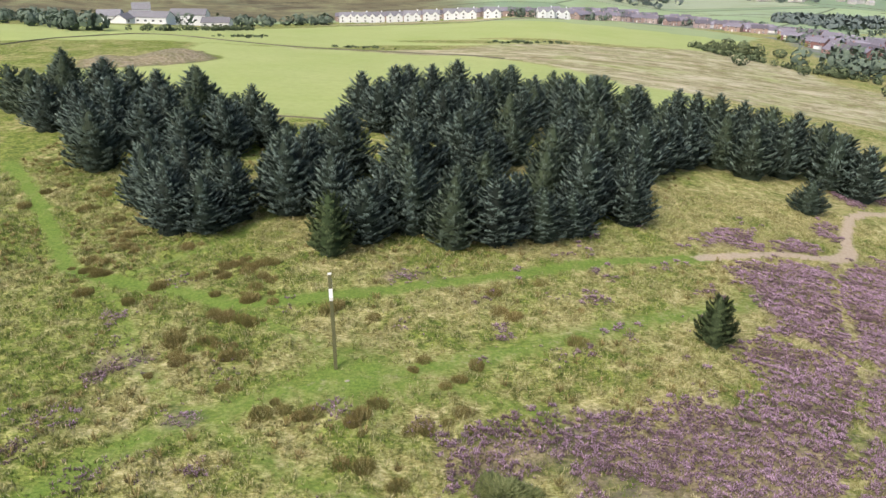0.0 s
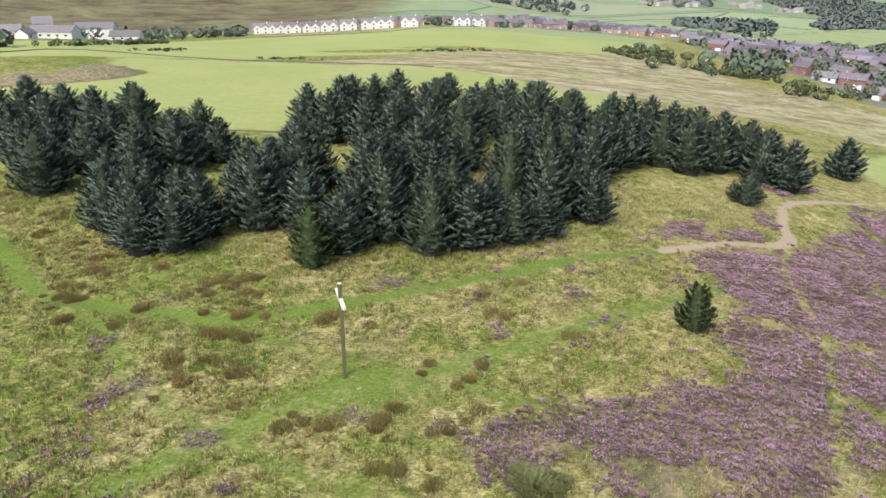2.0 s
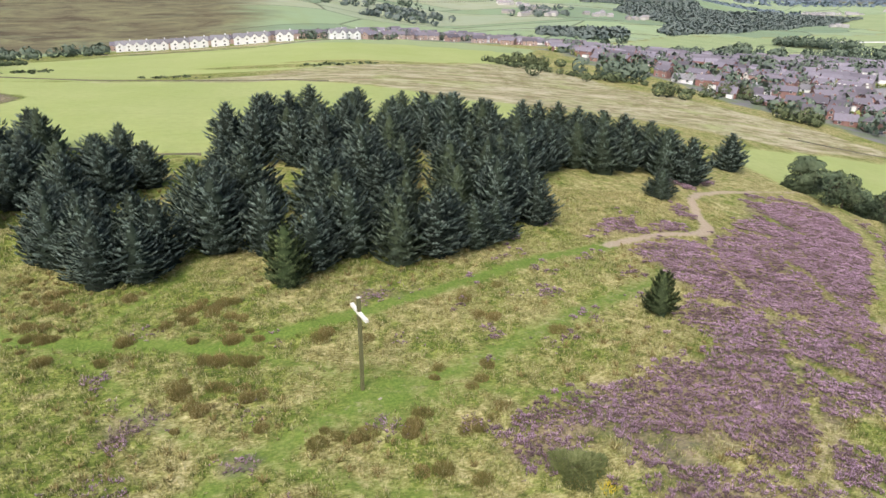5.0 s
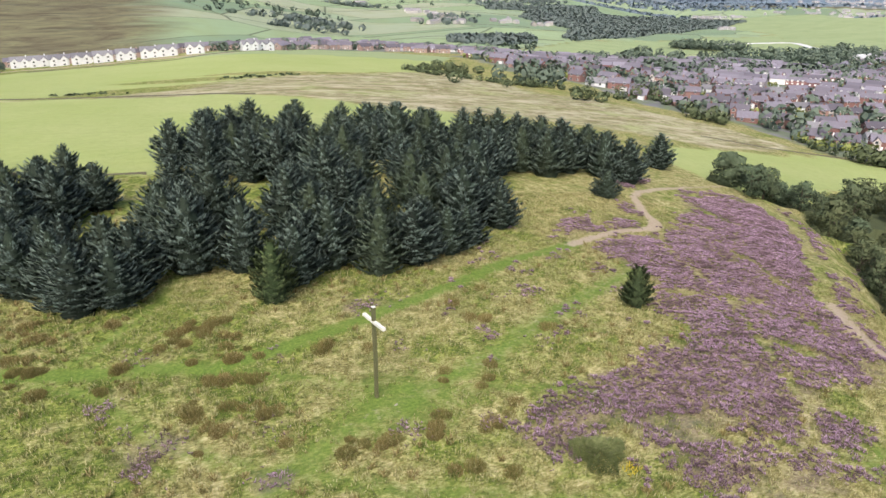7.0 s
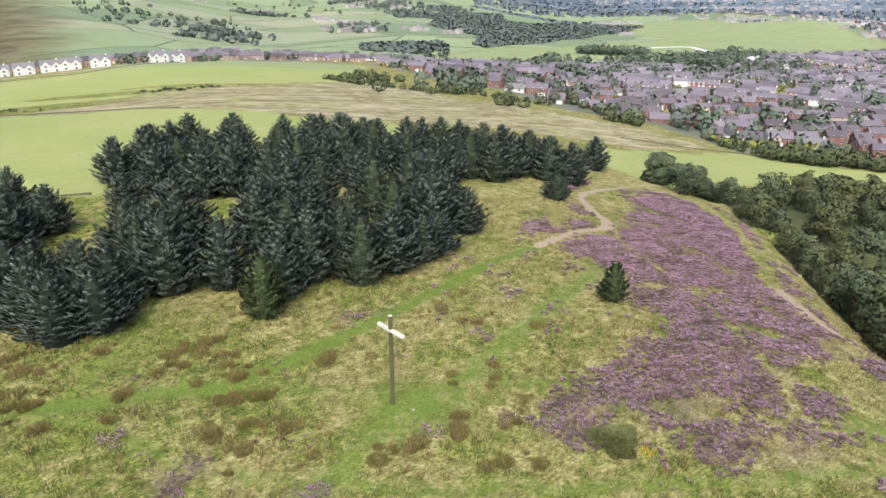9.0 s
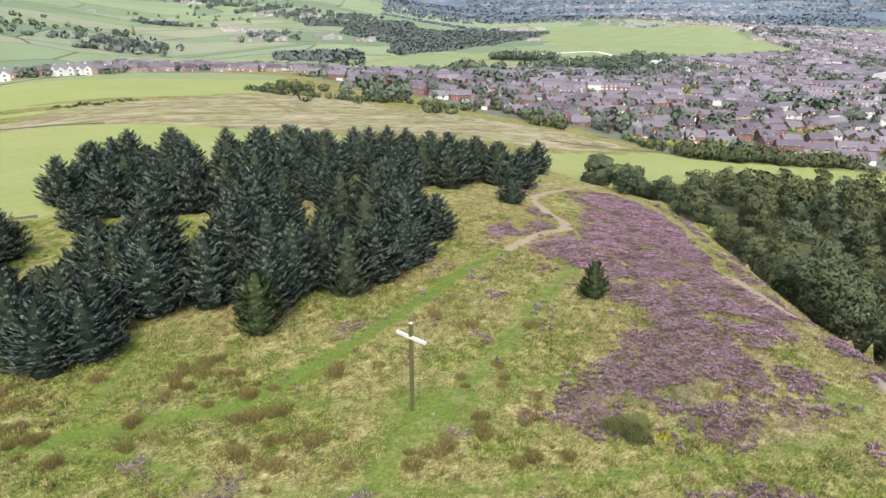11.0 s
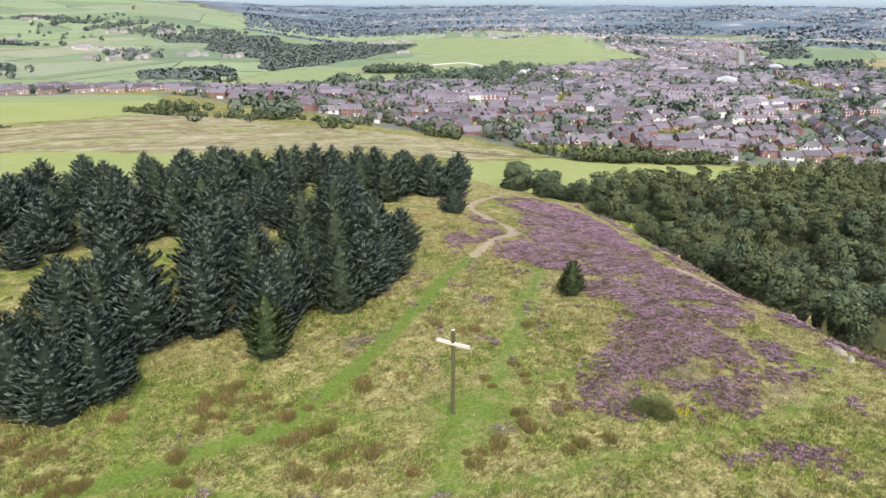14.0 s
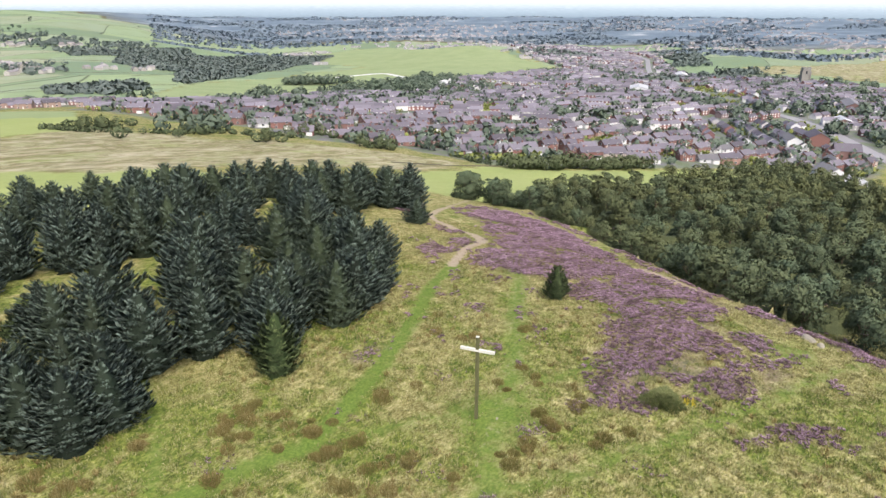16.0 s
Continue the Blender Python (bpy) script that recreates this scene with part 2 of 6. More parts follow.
HEATHER_SLOPE = [(27.8, 47.5), (26.8, 47.9), (19.3, 45.7), (16.8, 43.7), (12.3, 44.9), (9.3, 43.5), (8.1, 41.1), (3.5, 41.1), (1.6, 39.5), (2.2, 36.6), (4.6, 37.3), (8.7, 38.1), (10.5, 35.6), (11.2, 32.6), (10.4, 30), (12.3, 28.6), (16, 28.4), (17.7, 30.1), (15.2, 31.9), (15.8, 34.6), (20.3, 34.8), (20.6, 31.4), (22.5, 31), (25, 33.6), (29, 36), (33, 38), (31, 42)]
HEATHER_PATCHES = [
    [(28.6, 35.3), (27.7, 30.7), (25.1, 29.3), (23.1, 30), (23.9, 32)],
    [(18.8, 28.8), (21.3, 28.7), (20, 25.6), (16, 25.4), (15, 27)],
    [(35.5, 26), (31, 19), (28, 11), (31, 9), (36, 19), (41, 28), (44, 36), (40, 34)],
    [(6.2, 24.2), (7.6, 23.4), (8.6, 21.6), (7.2, 20.9), (5.8, 22.6)],
    [(31, 80.5), (38, 84), (40, 87.5), (36, 87), (32, 83.5)],
    [(41.5, 83.2), (46.5, 85), (45, 87.5), (42, 86)],
    [(51.5, 90), (55, 96), (53.5, 99), (51, 94)],
    [(64, 110), (75, 117), (72, 121), (62, 114)],
    [(-6.5, 65.2), (-1.5, 65.6), (-2, 67), (-6, 66.8)],
    [(-28, 46), (-24, 48), (-25, 50), (-28.5, 48.5)],
    [(-19.5, 40.8), (-17, 41), (-17.5, 42.3), (-19, 42)],
]
HEATHER = [HEATHER_TOP, HEATHER_SLOPE] + HEATHER_PATCHES
HEATHER_BANK = [(-114, 204), (-102, 208), (-96, 225), (-88, 232), (-76, 214), (-76, 205), (-84, 194), (-91, 190), (-105, 185)]
BRIGHT_PASTURE = [
    [(-104, 204), (-88, 203), (-77, 218), (-92, 229), (-100, 262), (-66, 264), (-30, 266), (0, 261), (27, 243), (48, 214), (66, 214), (75, 160), (40, 160), (-5, 166), (-18, 150), (-25, 133), (-38, 134), (-60, 150), (-110, 175)],
    [(-180, 250), (-134, 264), (-105, 266), (-66, 266), (-36, 300), (8, 312), (70, 350), (136, 374), (142, 403), (200, 515), (176, 700), (69, 620), (-5, 500), (-95, 505), (-150, 400), (-260, 330)],
    [(100, 140), (118, 165), (148, 176), (176, 178), (214, 186), (236, 160), (291, 130), (346, 100), (364, 78), (300, 98), (214, 108), (183, 127), (165, 134), (140, 126), (118, 118), (106, 112), (96, 122)],
]
STRAW_PASTURE = [
    [(-66, 262), (-10, 285), (10, 314), (58, 335), (102, 362), (134, 372), (143, 333), (150, 294), (180, 270), (206, 232), (212, 196), (178, 188), (150, 178), (118, 195), (66, 210), (48, 212), (27, 242), (0, 260)],
]
TOWN = [(190, 395), (203, 345), (199, 280), (230, 249), (231, 220), (220, 193), (238, 168), (293, 136), (348, 106), (400, 40), (900, 20), (1050, 75), (1160, 200), (1120, 330), (1470, 495), (1900, 700), (2100, 1040), (1500, 930), (1330, 780), (1180, 610), (945, 588), (780, 600), (700, 545), (620, 515), (502, 572), (378, 575), (300, 600), (215, 560)]
TERRACE = [(40, 570), (70, 625), (140, 715), (230, 730), (300, 650), (250, 610), (200, 650), (110, 665)]
LOWER_WOOD = [(104, 108), (122, 117), (145, 125), (172, 132), (190, 124), (209, 111), (283, 101), (364, 76), (348, 53), (300, 20), (200, -60), (60, -60), (30, -40), (32, -2), (36, 9), (40, 17), (44.5, 23.5), (50, 32), (56.5, 41.5), (72, 57.5), (94, 82), (105.5, 102)]
DARK_WOODS = [
    [(574, 1097), (705, 1262), (888, 1349), (1125, 1392), (1214, 1233), (961, 1102), (705, 921), (493, 800), (502, 833), (602, 968), (575, 994)],
    [(590, 745), (655, 745), (690, 690), (620, 680)],
    [(600, 600), (625, 535), (720, 545), (790, 590), (690, 610)],
    [(1500, 470), (1560, 450), (2020, 615), (1880, 700)],
    [(572, 1208), (597, 1292), (764, 1374), (980, 1475), (925, 1370), (726, 1296)],
    [(312, 797), (406, 818), (443, 830), (418, 758), (344, 714), (299, 749)],
    [(900, 400), (985, 355), (1100, 330), (1330, 300), (1230, 370)],
]
PARK = [(334, 667), (493, 800), (739, 867), (1016, 968), (782, 651), (658, 642), (502, 580), (378, 578)]
HILL_FIELD = [(1096, 1244), (1537, 1517), (1700, 1450), (1400, 972), (1310, 794), (1167, 617), (947, 594), (782, 651), (1016, 968)]
PALE_FIELD = [(1630, 249), (2039, 146), (1178, 88), (1173, 137), (1311, 220), (1328, 300), (1500, 360)]
VALLEY_ROAD = [(440, 14), (486, 39), (545, 73), (585, 98), (614, 125), (645, 160), (710, 201), (813, 253), (1000, 346), (1268, 473), (1660, 618), (1900, 800)]
PARK_WALK = [(690, 791), (760, 790), (860, 781), (769, 647)]


def spread(d, wide):
    """0 to 1 across an edge."""
    return np.clip(0.5 + d / wide, 0, 1)


def largest(x, y, outlines, wide):
    return np.max([spread(inside(x, y, o), wide) for o in outlines], axis=0)


def heather_share(x, y):
    share = largest(x, y, HEATHER, 5.0)
    for track, half, soft in zip(HEATHER_TRACKS, (0.55, 1.8, 0.35), (1.6, 2.4, 1.4)):
        share = np.minimum(share, spread(line_distance(x, y, track) - half, soft))
    for opening in HEATHER_OPENINGS:
        share = np.minimum(share, spread(line_distance(x, y, opening) - 0.9, 2.2))
    return share


def green_share(x, y):
    d = spread(1.1 - line_distance(x, y, GREEN_WAY), 1.7)
    d = np.maximum(d, 0.85 * spread(1.3 - line_distance(x, y, CROSS_TRACK), 3.4))
    d = np.maximum(d, 0.82 * spread(4.3 - np.hypot((x + 6.5) / 1.3, y - 47.2), 8.0))
    d = np.maximum(d, 0.62 * spread(3.4 - np.hypot(x - 26.5, y - 26.5), 4.0))
    for track in SIDE_TRACKS:
        d = np.maximum(d, 0.85 * spread(0.6 - line_distance(x, y, track), 2.4))
    return d


def sand_share(x, y):
    d = spread(0.8 - 0.5 * smooth(70, 90, x) + 0.5 * (1 - smooth(0, 6, np.hypot(x - 50.5, y - 85))) - line_distance(x, y, SAND_WAY), 1.5)
    d = np.maximum(d, 0.5 * spread(0.35 - np.abs(line_distance(x, y, CROSS_TRACK[3:]) - 0.5), 1.5))
    d = np.maximum(d, 0.8 * spread(8 - line_distance(x, y, [(-110, 548), (-60, 532), (0, 516), (30, 514)]), 7.0))
    d = np.maximum(d, 0.5 * spread(0.6 - line_distance(x, y, HEATHER_TRACKS[1]), 2.5))
    d = np.maximum(d, 0.62 * spread(0.3 - line_distance(x, y, HEATHER_TRACKS[0]), 1.4))
    d = np.maximum(d, 0.75 * spread(1.3 - line_distance(x, y, HEATHER_TRACKS[1][5:]), 2.0))
    return d

# ---- materials ----
def moor_colour(m, where):
    """Rough hill grass: straw, yellow-green and deep green in drifts and tufts."""
    drift = m.noise(where, 0.075, 4, 0.6, 0.6)
    patch = m.noise(where, 0.36, 5, 0.68, 1.0)
    east = m.tree.nodes.new("ShaderNodeSeparateXYZ")
    m.put(east.inputs[0], where)
    dry = m.sum("ADD", m.sum("ADD", m.sum("MULTIPLY", drift, 0.55), m.sum("MULTIPLY", patch, 0.6)), m.span(east.outputs[0], -30, 25, -0.02, 0.05))
    dry = m.span(dry, 0.515, 0.66)
    tuft = m.noise(m.stretch(where, (1.0, 2.0, 1.0), 25), 2.3, 4, 0.72)
    tone = m.span(m.sum("ADD", m.sum("MULTIPLY", tuft, 0.65), m.sum("MULTIPLY", m.noise(where, 0.8, 4, 0.6, 0.5), 0.45)), 0.42, 0.70)
    lively = m.ramp(tone, (0.0, (0.055, 0.088, 0.018)), (0.45, (0.155, 0.20, 0.042)), (1.0, (0.35, 0.375, 0.11)))
    faded = m.ramp(tone, (0.0, (0.135, 0.125, 0.04)), (0.45, (0.305, 0.285, 0.115)), (1.0, (0.585, 0.53, 0.30)))
    return m.mix(dry, lively, faded)


def ground_material():
    m = Nodes("hill_and_valley_ground", 0.95, 0.1)
    where = m.place()
    a, b = m.attribute("zone_a"), m.attribute("zone_b")
    split_a, split_b = m.tree.nodes.new("ShaderNodeSeparateColor"), m.tree.nodes.new("ShaderNodeSeparateColor")
    m.put(split_a.inputs[0], a.outputs["Color"])
    m.put(split_b.inputs[0], b.outputs["Color"])
    green, sand, heather = split_a.outputs
    straw, town, wood = split_b.outputs
    pasture, far = a.outputs["Alpha"], b.outputs["Alpha"]
    fine, mid, broad = m.noise(where, 3.2, 4, 0.7), m.noise(where, 0.35, 4, 0.65), m.noise(where, 0.03, 4, 0.6)

    def edge(share, jag, sharp):
        wave = m.sum("MULTIPLY", m.sum("SUBTRACT", m.noise(where, jag, 4, 0.7), 0.5), 1.1)
        return m.span(m.sum("ADD", share, wave), 0.5 - sharp, 0.5 + sharp)

    colour = moor_colour(m, where)
    lush = m.mix(m.span(fine, 0.3, 0.7), (0.085, 0.155, 0.025), (0.215, 0.295, 0.065))
    worn = m.sum("MULTIPLY", edge(green, 0.7, 0.27), m.span(m.noise(where, 0.5, 5, 0.7, 0.6), 0.36, 0.58, 0.72, 1.0))
    colour = m.mix(worn, colour, lush)
    ling = m.ramp(m.span(m.sum("ADD", m.sum("MULTIPLY", mid, 0.6), m.sum("MULTIPLY", fine, 0.5)), 0.35, 0.75), (0.0, (0.06, 0.05, 0.025)), (0.4, (0.145, 0.10, 0.10)), (0.75, (0.22, 0.15, 0.18)), (1.0, (0.27, 0.25, 0.12)))
    colour = m.mix(m.sum("MULTIPLY", edge(heather, 0.45, 0.2), 0.5), colour, ling)
    bright = m.mix(m.span(broad, 0.3, 0.7), (0.35, 0.415, 0.15), (0.41, 0.455, 0.195))
    bright = m.mix(m.span(m.noise(m.stretch(where, (0.5, 2.0, 1.0), 70), 0.12, 4, 0.6), 0.55, 0.8, 0.0, 0.45), bright, (0.31, 0.345, 0.15))
    bright = m.mix(m.span(m.noise(where, 0.5, 5, 0.75), 0.4, 0.65, 0.0, 0.5), bright, (0.285, 0.35, 0.125))
    # Pasture farther off is greyed: distance haze painted into its green.
    bright = m.mix(m.span(far, 0.02, 0.05), bright, m.mix(m.span(broad, 0.3, 0.7), (0.27, 0.34, 0.17), (0.33, 0.39, 0.21)))
    colour = m.mix(edge(pasture, 0.06, 0.1), colour, bright)
    bent = m.noise(m.stretch(where, (0.7, 1.1, 1.0), -24), 0.13, 10, 0.82, 0.9)
    rank = m.ramp(m.span(bent, 0.34, 0.66), (0.0, (0.17, 0.195, 0.07)), (0.3, (0.29, 0.285, 0.14)), (0.55, (0.42, 0.39, 0.25)), (0.8, (0.52, 0.475, 0.34)), (1.0, (0.33, 0.265, 0.18)))
    rank = m.mix(m.span(m.noise(where, 0.021, 5, 0.65, 0.8), 0.5, 0.66, 0.0, 0.75), rank, (0.31, 0.37, 0.13))
    streak = m.noise(m.stretch(where, (0.5, 1.0, 1.0), -24), 0.1, 8, 0.75, 1.4)
    rank = m.mix(m.span(streak, 0.47, 0.56, 0.0, 0.8), rank, m.mix(m.span(mid, 0.4, 0.6), (0.17, 0.165, 0.065), (0.235, 0.19, 0.11)))
    rank = m.mix(m.span(m.noise(m.stretch(where, (0.4, 1.0, 1.0), -10), 0.09, 6, 0.7, 0.9), 0.52, 0.62, 0.0, 0.7), rank, (0.56, 0.50, 0.36))
    colour = m.mix(edge(straw, 0.05, 0.12), colour, rank)
    yards = m.cells(m.stretch(where, (1, 1, 0.0)), 0.05)
    garden = m.mix(m.span(m.noise(where, 0.09, 3, 0.6), 0.40, 0.54), (0.185, 0.18, 0.20), (0.13, 0.185, 0.07))
    garden = m.mix(m.span(yards.outputs["Distance"], 0.0, 0.5, 0.0, 0.35), garden, (0.28, 0.275, 0.295))
    colour = m.mix(edge(town, 0.02, 0.1), colour, garden)
    grit = m.mix(m.span(fine, 0.3, 0.75), (0.36, 0.29, 0.21), (0.52, 0.44, 0.34))
    colour = m.mix(edge(sand, 1.2, 0.16), colour, grit)
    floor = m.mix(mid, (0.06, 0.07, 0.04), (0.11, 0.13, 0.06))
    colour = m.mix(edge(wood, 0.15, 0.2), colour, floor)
    lot = m.cells(m.stretch(where, (0.75, 1.25, 0.0), 25), 0.0058)
    hedge = m.cells(m.stretch(where, (0.75, 1.25, 0.0), 25), 0.0058)
    hedge.feature = "DISTANCE_TO_EDGE"
    split_c = m.tree.nodes.new("ShaderNodeSeparateColor")
    m.put(split_c.inputs[0], lot.outputs["Color"])
    # Far fields run duller and bluer, with haze put into the colour.
    fields = m.ramp(split_c.outputs[0], (0.0, (0.20, 0.275, 0.185)), (0.3, (0.245, 0.335, 0.205)), (0.55, (0.315, 0.40, 0.235)), (0.8, (0.285, 0.355, 0.24)), (1.0, (0.36, 0.385, 0.275)))
    fields = m.mix(m.span(m.noise(where, 0.018, 5, 0.7), 0.45, 0.7, 0.0, 0.5), fields, (0.24, 0.29, 0.13))
    fields = m.mix(m.span(hedge.outputs["Distance"], 0.004, 0.009, 0.8, 0.0), fields, (0.09, 0.11, 0.07))
    colour = m.mix(m.span(far, 0.1, 0.2), colour, fields)
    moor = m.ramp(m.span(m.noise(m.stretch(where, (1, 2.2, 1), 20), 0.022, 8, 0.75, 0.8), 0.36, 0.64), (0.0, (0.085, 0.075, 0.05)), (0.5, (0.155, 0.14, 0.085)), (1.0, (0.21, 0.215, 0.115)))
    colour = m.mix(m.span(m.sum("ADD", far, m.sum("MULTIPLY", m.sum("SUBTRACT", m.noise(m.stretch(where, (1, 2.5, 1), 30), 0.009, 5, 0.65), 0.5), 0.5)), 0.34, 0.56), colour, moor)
    # Far plain: aerial haze painted in as pale blue-grey ground.
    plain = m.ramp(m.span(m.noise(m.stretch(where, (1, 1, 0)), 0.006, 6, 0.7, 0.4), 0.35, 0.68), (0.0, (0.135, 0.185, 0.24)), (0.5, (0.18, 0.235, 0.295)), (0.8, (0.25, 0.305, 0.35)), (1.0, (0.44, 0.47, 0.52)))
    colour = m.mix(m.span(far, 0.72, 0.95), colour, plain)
    rise = m.sum("ADD", m.sum("MULTIPLY", fine, 0.5), m.noise(where, 0.9, 4, 0.7))
    m.bump(rise, 0.8, 0.35)
    return m.done(colour)


def leaf_material(name, dark, light, lit_tip, odd, rough=0.75, drift=False):
    """Needles or leaves: dark at the base, paler at the tip and on tops painted lit, each spray a little different."""
    m = Nodes(name, rough, 0.25)
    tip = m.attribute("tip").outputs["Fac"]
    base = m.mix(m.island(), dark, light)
    base = m.mix(m.span(tip, 0.12, 0.95, 0.0, 1.0), base, lit_tip)
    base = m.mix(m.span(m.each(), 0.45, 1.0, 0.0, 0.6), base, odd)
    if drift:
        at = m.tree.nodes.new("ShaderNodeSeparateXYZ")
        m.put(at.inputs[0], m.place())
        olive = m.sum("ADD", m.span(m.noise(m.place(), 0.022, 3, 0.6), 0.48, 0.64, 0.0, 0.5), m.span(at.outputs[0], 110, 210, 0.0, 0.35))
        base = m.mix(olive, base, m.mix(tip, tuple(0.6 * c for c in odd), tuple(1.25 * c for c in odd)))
    # Tip near zero, as under far trees, goes darker still: painted shade.
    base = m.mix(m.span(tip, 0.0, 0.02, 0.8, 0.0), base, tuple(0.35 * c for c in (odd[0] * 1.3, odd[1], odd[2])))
    return m.done(base)


def grass_blade_material():
    m = Nodes("hill_grass_blades", 0.8, 0.2)
    tip = m.attribute("tip").outputs["Fac"]
    colour = moor_colour(m, m.place())
    colour = m.mix(m.span(m.island(), 0.5, 1.0, 0.0, 0.75), colour, (0.70, 0.625, 0.38))
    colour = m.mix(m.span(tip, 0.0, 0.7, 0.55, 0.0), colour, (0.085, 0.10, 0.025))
    return m.done(colour)


def tussock_material():
    m = Nodes("rush_and_dead_grass", 0.85, 0.15)
    tip = m.attribute("tip").outputs["Fac"]
    colour = m.ramp(m.island(), (0.0, (0.13, 0.11, 0.038)), (0.35, (0.20, 0.16, 0.06)), (0.7, (0.29, 0.235, 0.095)), (1.0, (0.46, 0.39, 0.20)))
    colour = m.mix(m.span(m.each(), 0.2, 1.0, 0.0, 0.65), colour, (0.165, 0.16, 0.05))
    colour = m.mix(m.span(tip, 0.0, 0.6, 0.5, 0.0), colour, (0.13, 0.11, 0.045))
    return m.done(colour)


def heather_material():
    m = Nodes("flowering_heather", 0.85, 0.15)
    tip = m.attribute("tip").outputs["Fac"]
    where = m.place()
    bloom = m.ramp(m.island(), (0.0, (0.25, 0.155, 0.205)), (0.35, (0.425, 0.275, 0.395)), (0.7, (0.62, 0.425, 0.59)), (1.0, (0.85, 0.64, 0.82)))
    bloom = m.mix(m.span(m.noise(where, 0.9, 4, 0.65), 0.5, 0.64, 0.0, 0.8), bloom, (0.72, 0.51, 0.68))
    bloom = m.mix(m.span(m.noise(m.stretch(where, (0.6, 1.5, 1.0), 40), 0.45, 6, 0.75, 0.8), 0.48, 0.6, 0.0, 0.85), bloom, (0.15, 0.105, 0.10))
    bloom = m.mix(m.span(m.noise(where, 0.13, 4, 0.65, 0.8), 0.46, 0.62, 0.0, 0.35), bloom, (0.25, 0.165, 0.195))
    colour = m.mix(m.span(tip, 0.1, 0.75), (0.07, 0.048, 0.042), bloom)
    return m.done(colour)


def timber_material(name, dark, light):
    m = Nodes(name, 0.8, 0.2)
    where = m.local()
    grain = m.noise(m.stretch(where, (14, 14, 0.7)), 2.0, 5, 0.65)
    colour = m.mix(m.span(grain, 0.3, 0.7), dark, light)
    colour = m.mix(m.span(m.noise(where, 0.8, 4), 0.5, 0.75, 0.0, 0.5), colour, (0.13, 0.15, 0.07))
    m.bump(grain, 0.4, 0.02)
    return m.done(colour)


def brick_material():
    m = Nodes("red_brick", 0.9, 0.15)
    colour = m.ramp(m.each(), (0.0, (0.24, 0.13, 0.118)), (0.4, (0.29, 0.16, 0.145)), (0.75, (0.28, 0.18, 0.168)), (0.9, (0.38, 0.25, 0.21)), (1.0, (0.66, 0.64, 0.61)))
    colour = m.mix(m.span(m.noise(m.place(), 1.4, 4), 0.4, 0.7, 0.0, 0.35), colour, (0.20, 0.10, 0.08))
    return m.done(colour)


def roof_material(name, a, b, islands=False):
    m = Nodes(name, 0.8, 0.25)
    colour = m.mix(m.island() if islands else m.each(), a, b)
    colour = m.mix(m.span(m.noise(m.place(), 0.9, 4, 0.7), 0.4, 0.7, 0.0, 0.35), colour, (0.12, 0.095, 0.085))
    return m.done(colour)


def plain_material(name, colour, rough=0.6, blotch=0.15, specular=0.3):
    m = Nodes(name, rough, specular)
    worn = m.mix(m.span(m.noise(m.place(), 1.7, 4, 0.6), 0.4, 0.75, 0.0, blotch), colour, tuple(0.55 * c for c in colour))
    return m.done(worn)


GROUND = ground_material()
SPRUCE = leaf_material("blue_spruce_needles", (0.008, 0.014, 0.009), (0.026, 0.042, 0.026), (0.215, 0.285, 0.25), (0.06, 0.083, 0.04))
YOUNG = leaf_material("young_conifer_needles", (0.014, 0.026, 0.010), (0.04, 0.065, 0.022), (0.16, 0.21, 0.085), (0.05, 0.07, 0.028))
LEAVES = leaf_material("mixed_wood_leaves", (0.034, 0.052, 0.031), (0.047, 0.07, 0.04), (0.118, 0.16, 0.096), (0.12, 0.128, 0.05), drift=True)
# Town and park trees: slight blue haze mixed into the leaf green.
HAZED_LEAVES = leaf_material("hazed_far_leaves", (0.05, 0.075, 0.06), (0.075, 0.108, 0.082), (0.135, 0.175, 0.13), (0.08, 0.10, 0.065))
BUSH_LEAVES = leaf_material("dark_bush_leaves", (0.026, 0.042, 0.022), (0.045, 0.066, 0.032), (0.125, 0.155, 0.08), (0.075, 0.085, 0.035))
YELLOW_LEAVES = leaf_material("golden_hedge_leaves", (0.11, 0.14, 0.04), (0.19, 0.225, 0.06), (0.27, 0.30, 0.09), (0.15, 0.2, 0.05))
# Valley woods: leaf colour lifted to blue-grey to paint in haze.
HAZED_WOOD = leaf_material("hazed_valley_leaves", (0.10, 0.135, 0.13), (0.115, 0.15, 0.143), (0.145, 0.18, 0.165), (0.105, 0.13, 0.115))
GORSE = leaf_material("pale_willow_leaves", (0.085, 0.105, 0.035), (0.13, 0.155, 0.055), (0.25, 0.275, 0.12), (0.15, 0.165, 0.06))
ASPHALT = plain_material("worn_grey_asphalt", (0.34, 0.335, 0.36), 0.9, 0.3)
PALE_WAY = plain_material("pale_concrete_walk", (0.72, 0.72, 0.71), 0.9, 0.2)
CAR_WHITE = plain_material("white_car_paint", (0.75, 0.75, 0.75), 0.3, 0.05, 0.5)
CAR_DARK = plain_material("dark_blue_car_paint", (0.05, 0.07, 0.12), 0.3, 0.05, 0.5)
CAR_SILVER = plain_material("silver_car_paint", (0.42, 0.43, 0.44), 0.3, 0.05, 0.5)
TYRE = plain_material("black_rubber", (0.03, 0.03, 0.03), 0.8, 0.1)
BARK = timber_material("rough_bark", (0.06, 0.045, 0.035), (0.15, 0.12, 0.09))
GRASS = grass_blade_material()
RUSH = tussock_material()
LING = heather_material()
POST = timber_material("weathered_green_timber", (0.085, 0.088, 0.042), (0.165, 0.162, 0.085))
WHITE_WOOD = timber_material("bleached_white_timber", (0.62, 0.61, 0.57), (0.82, 0.81, 0.78))
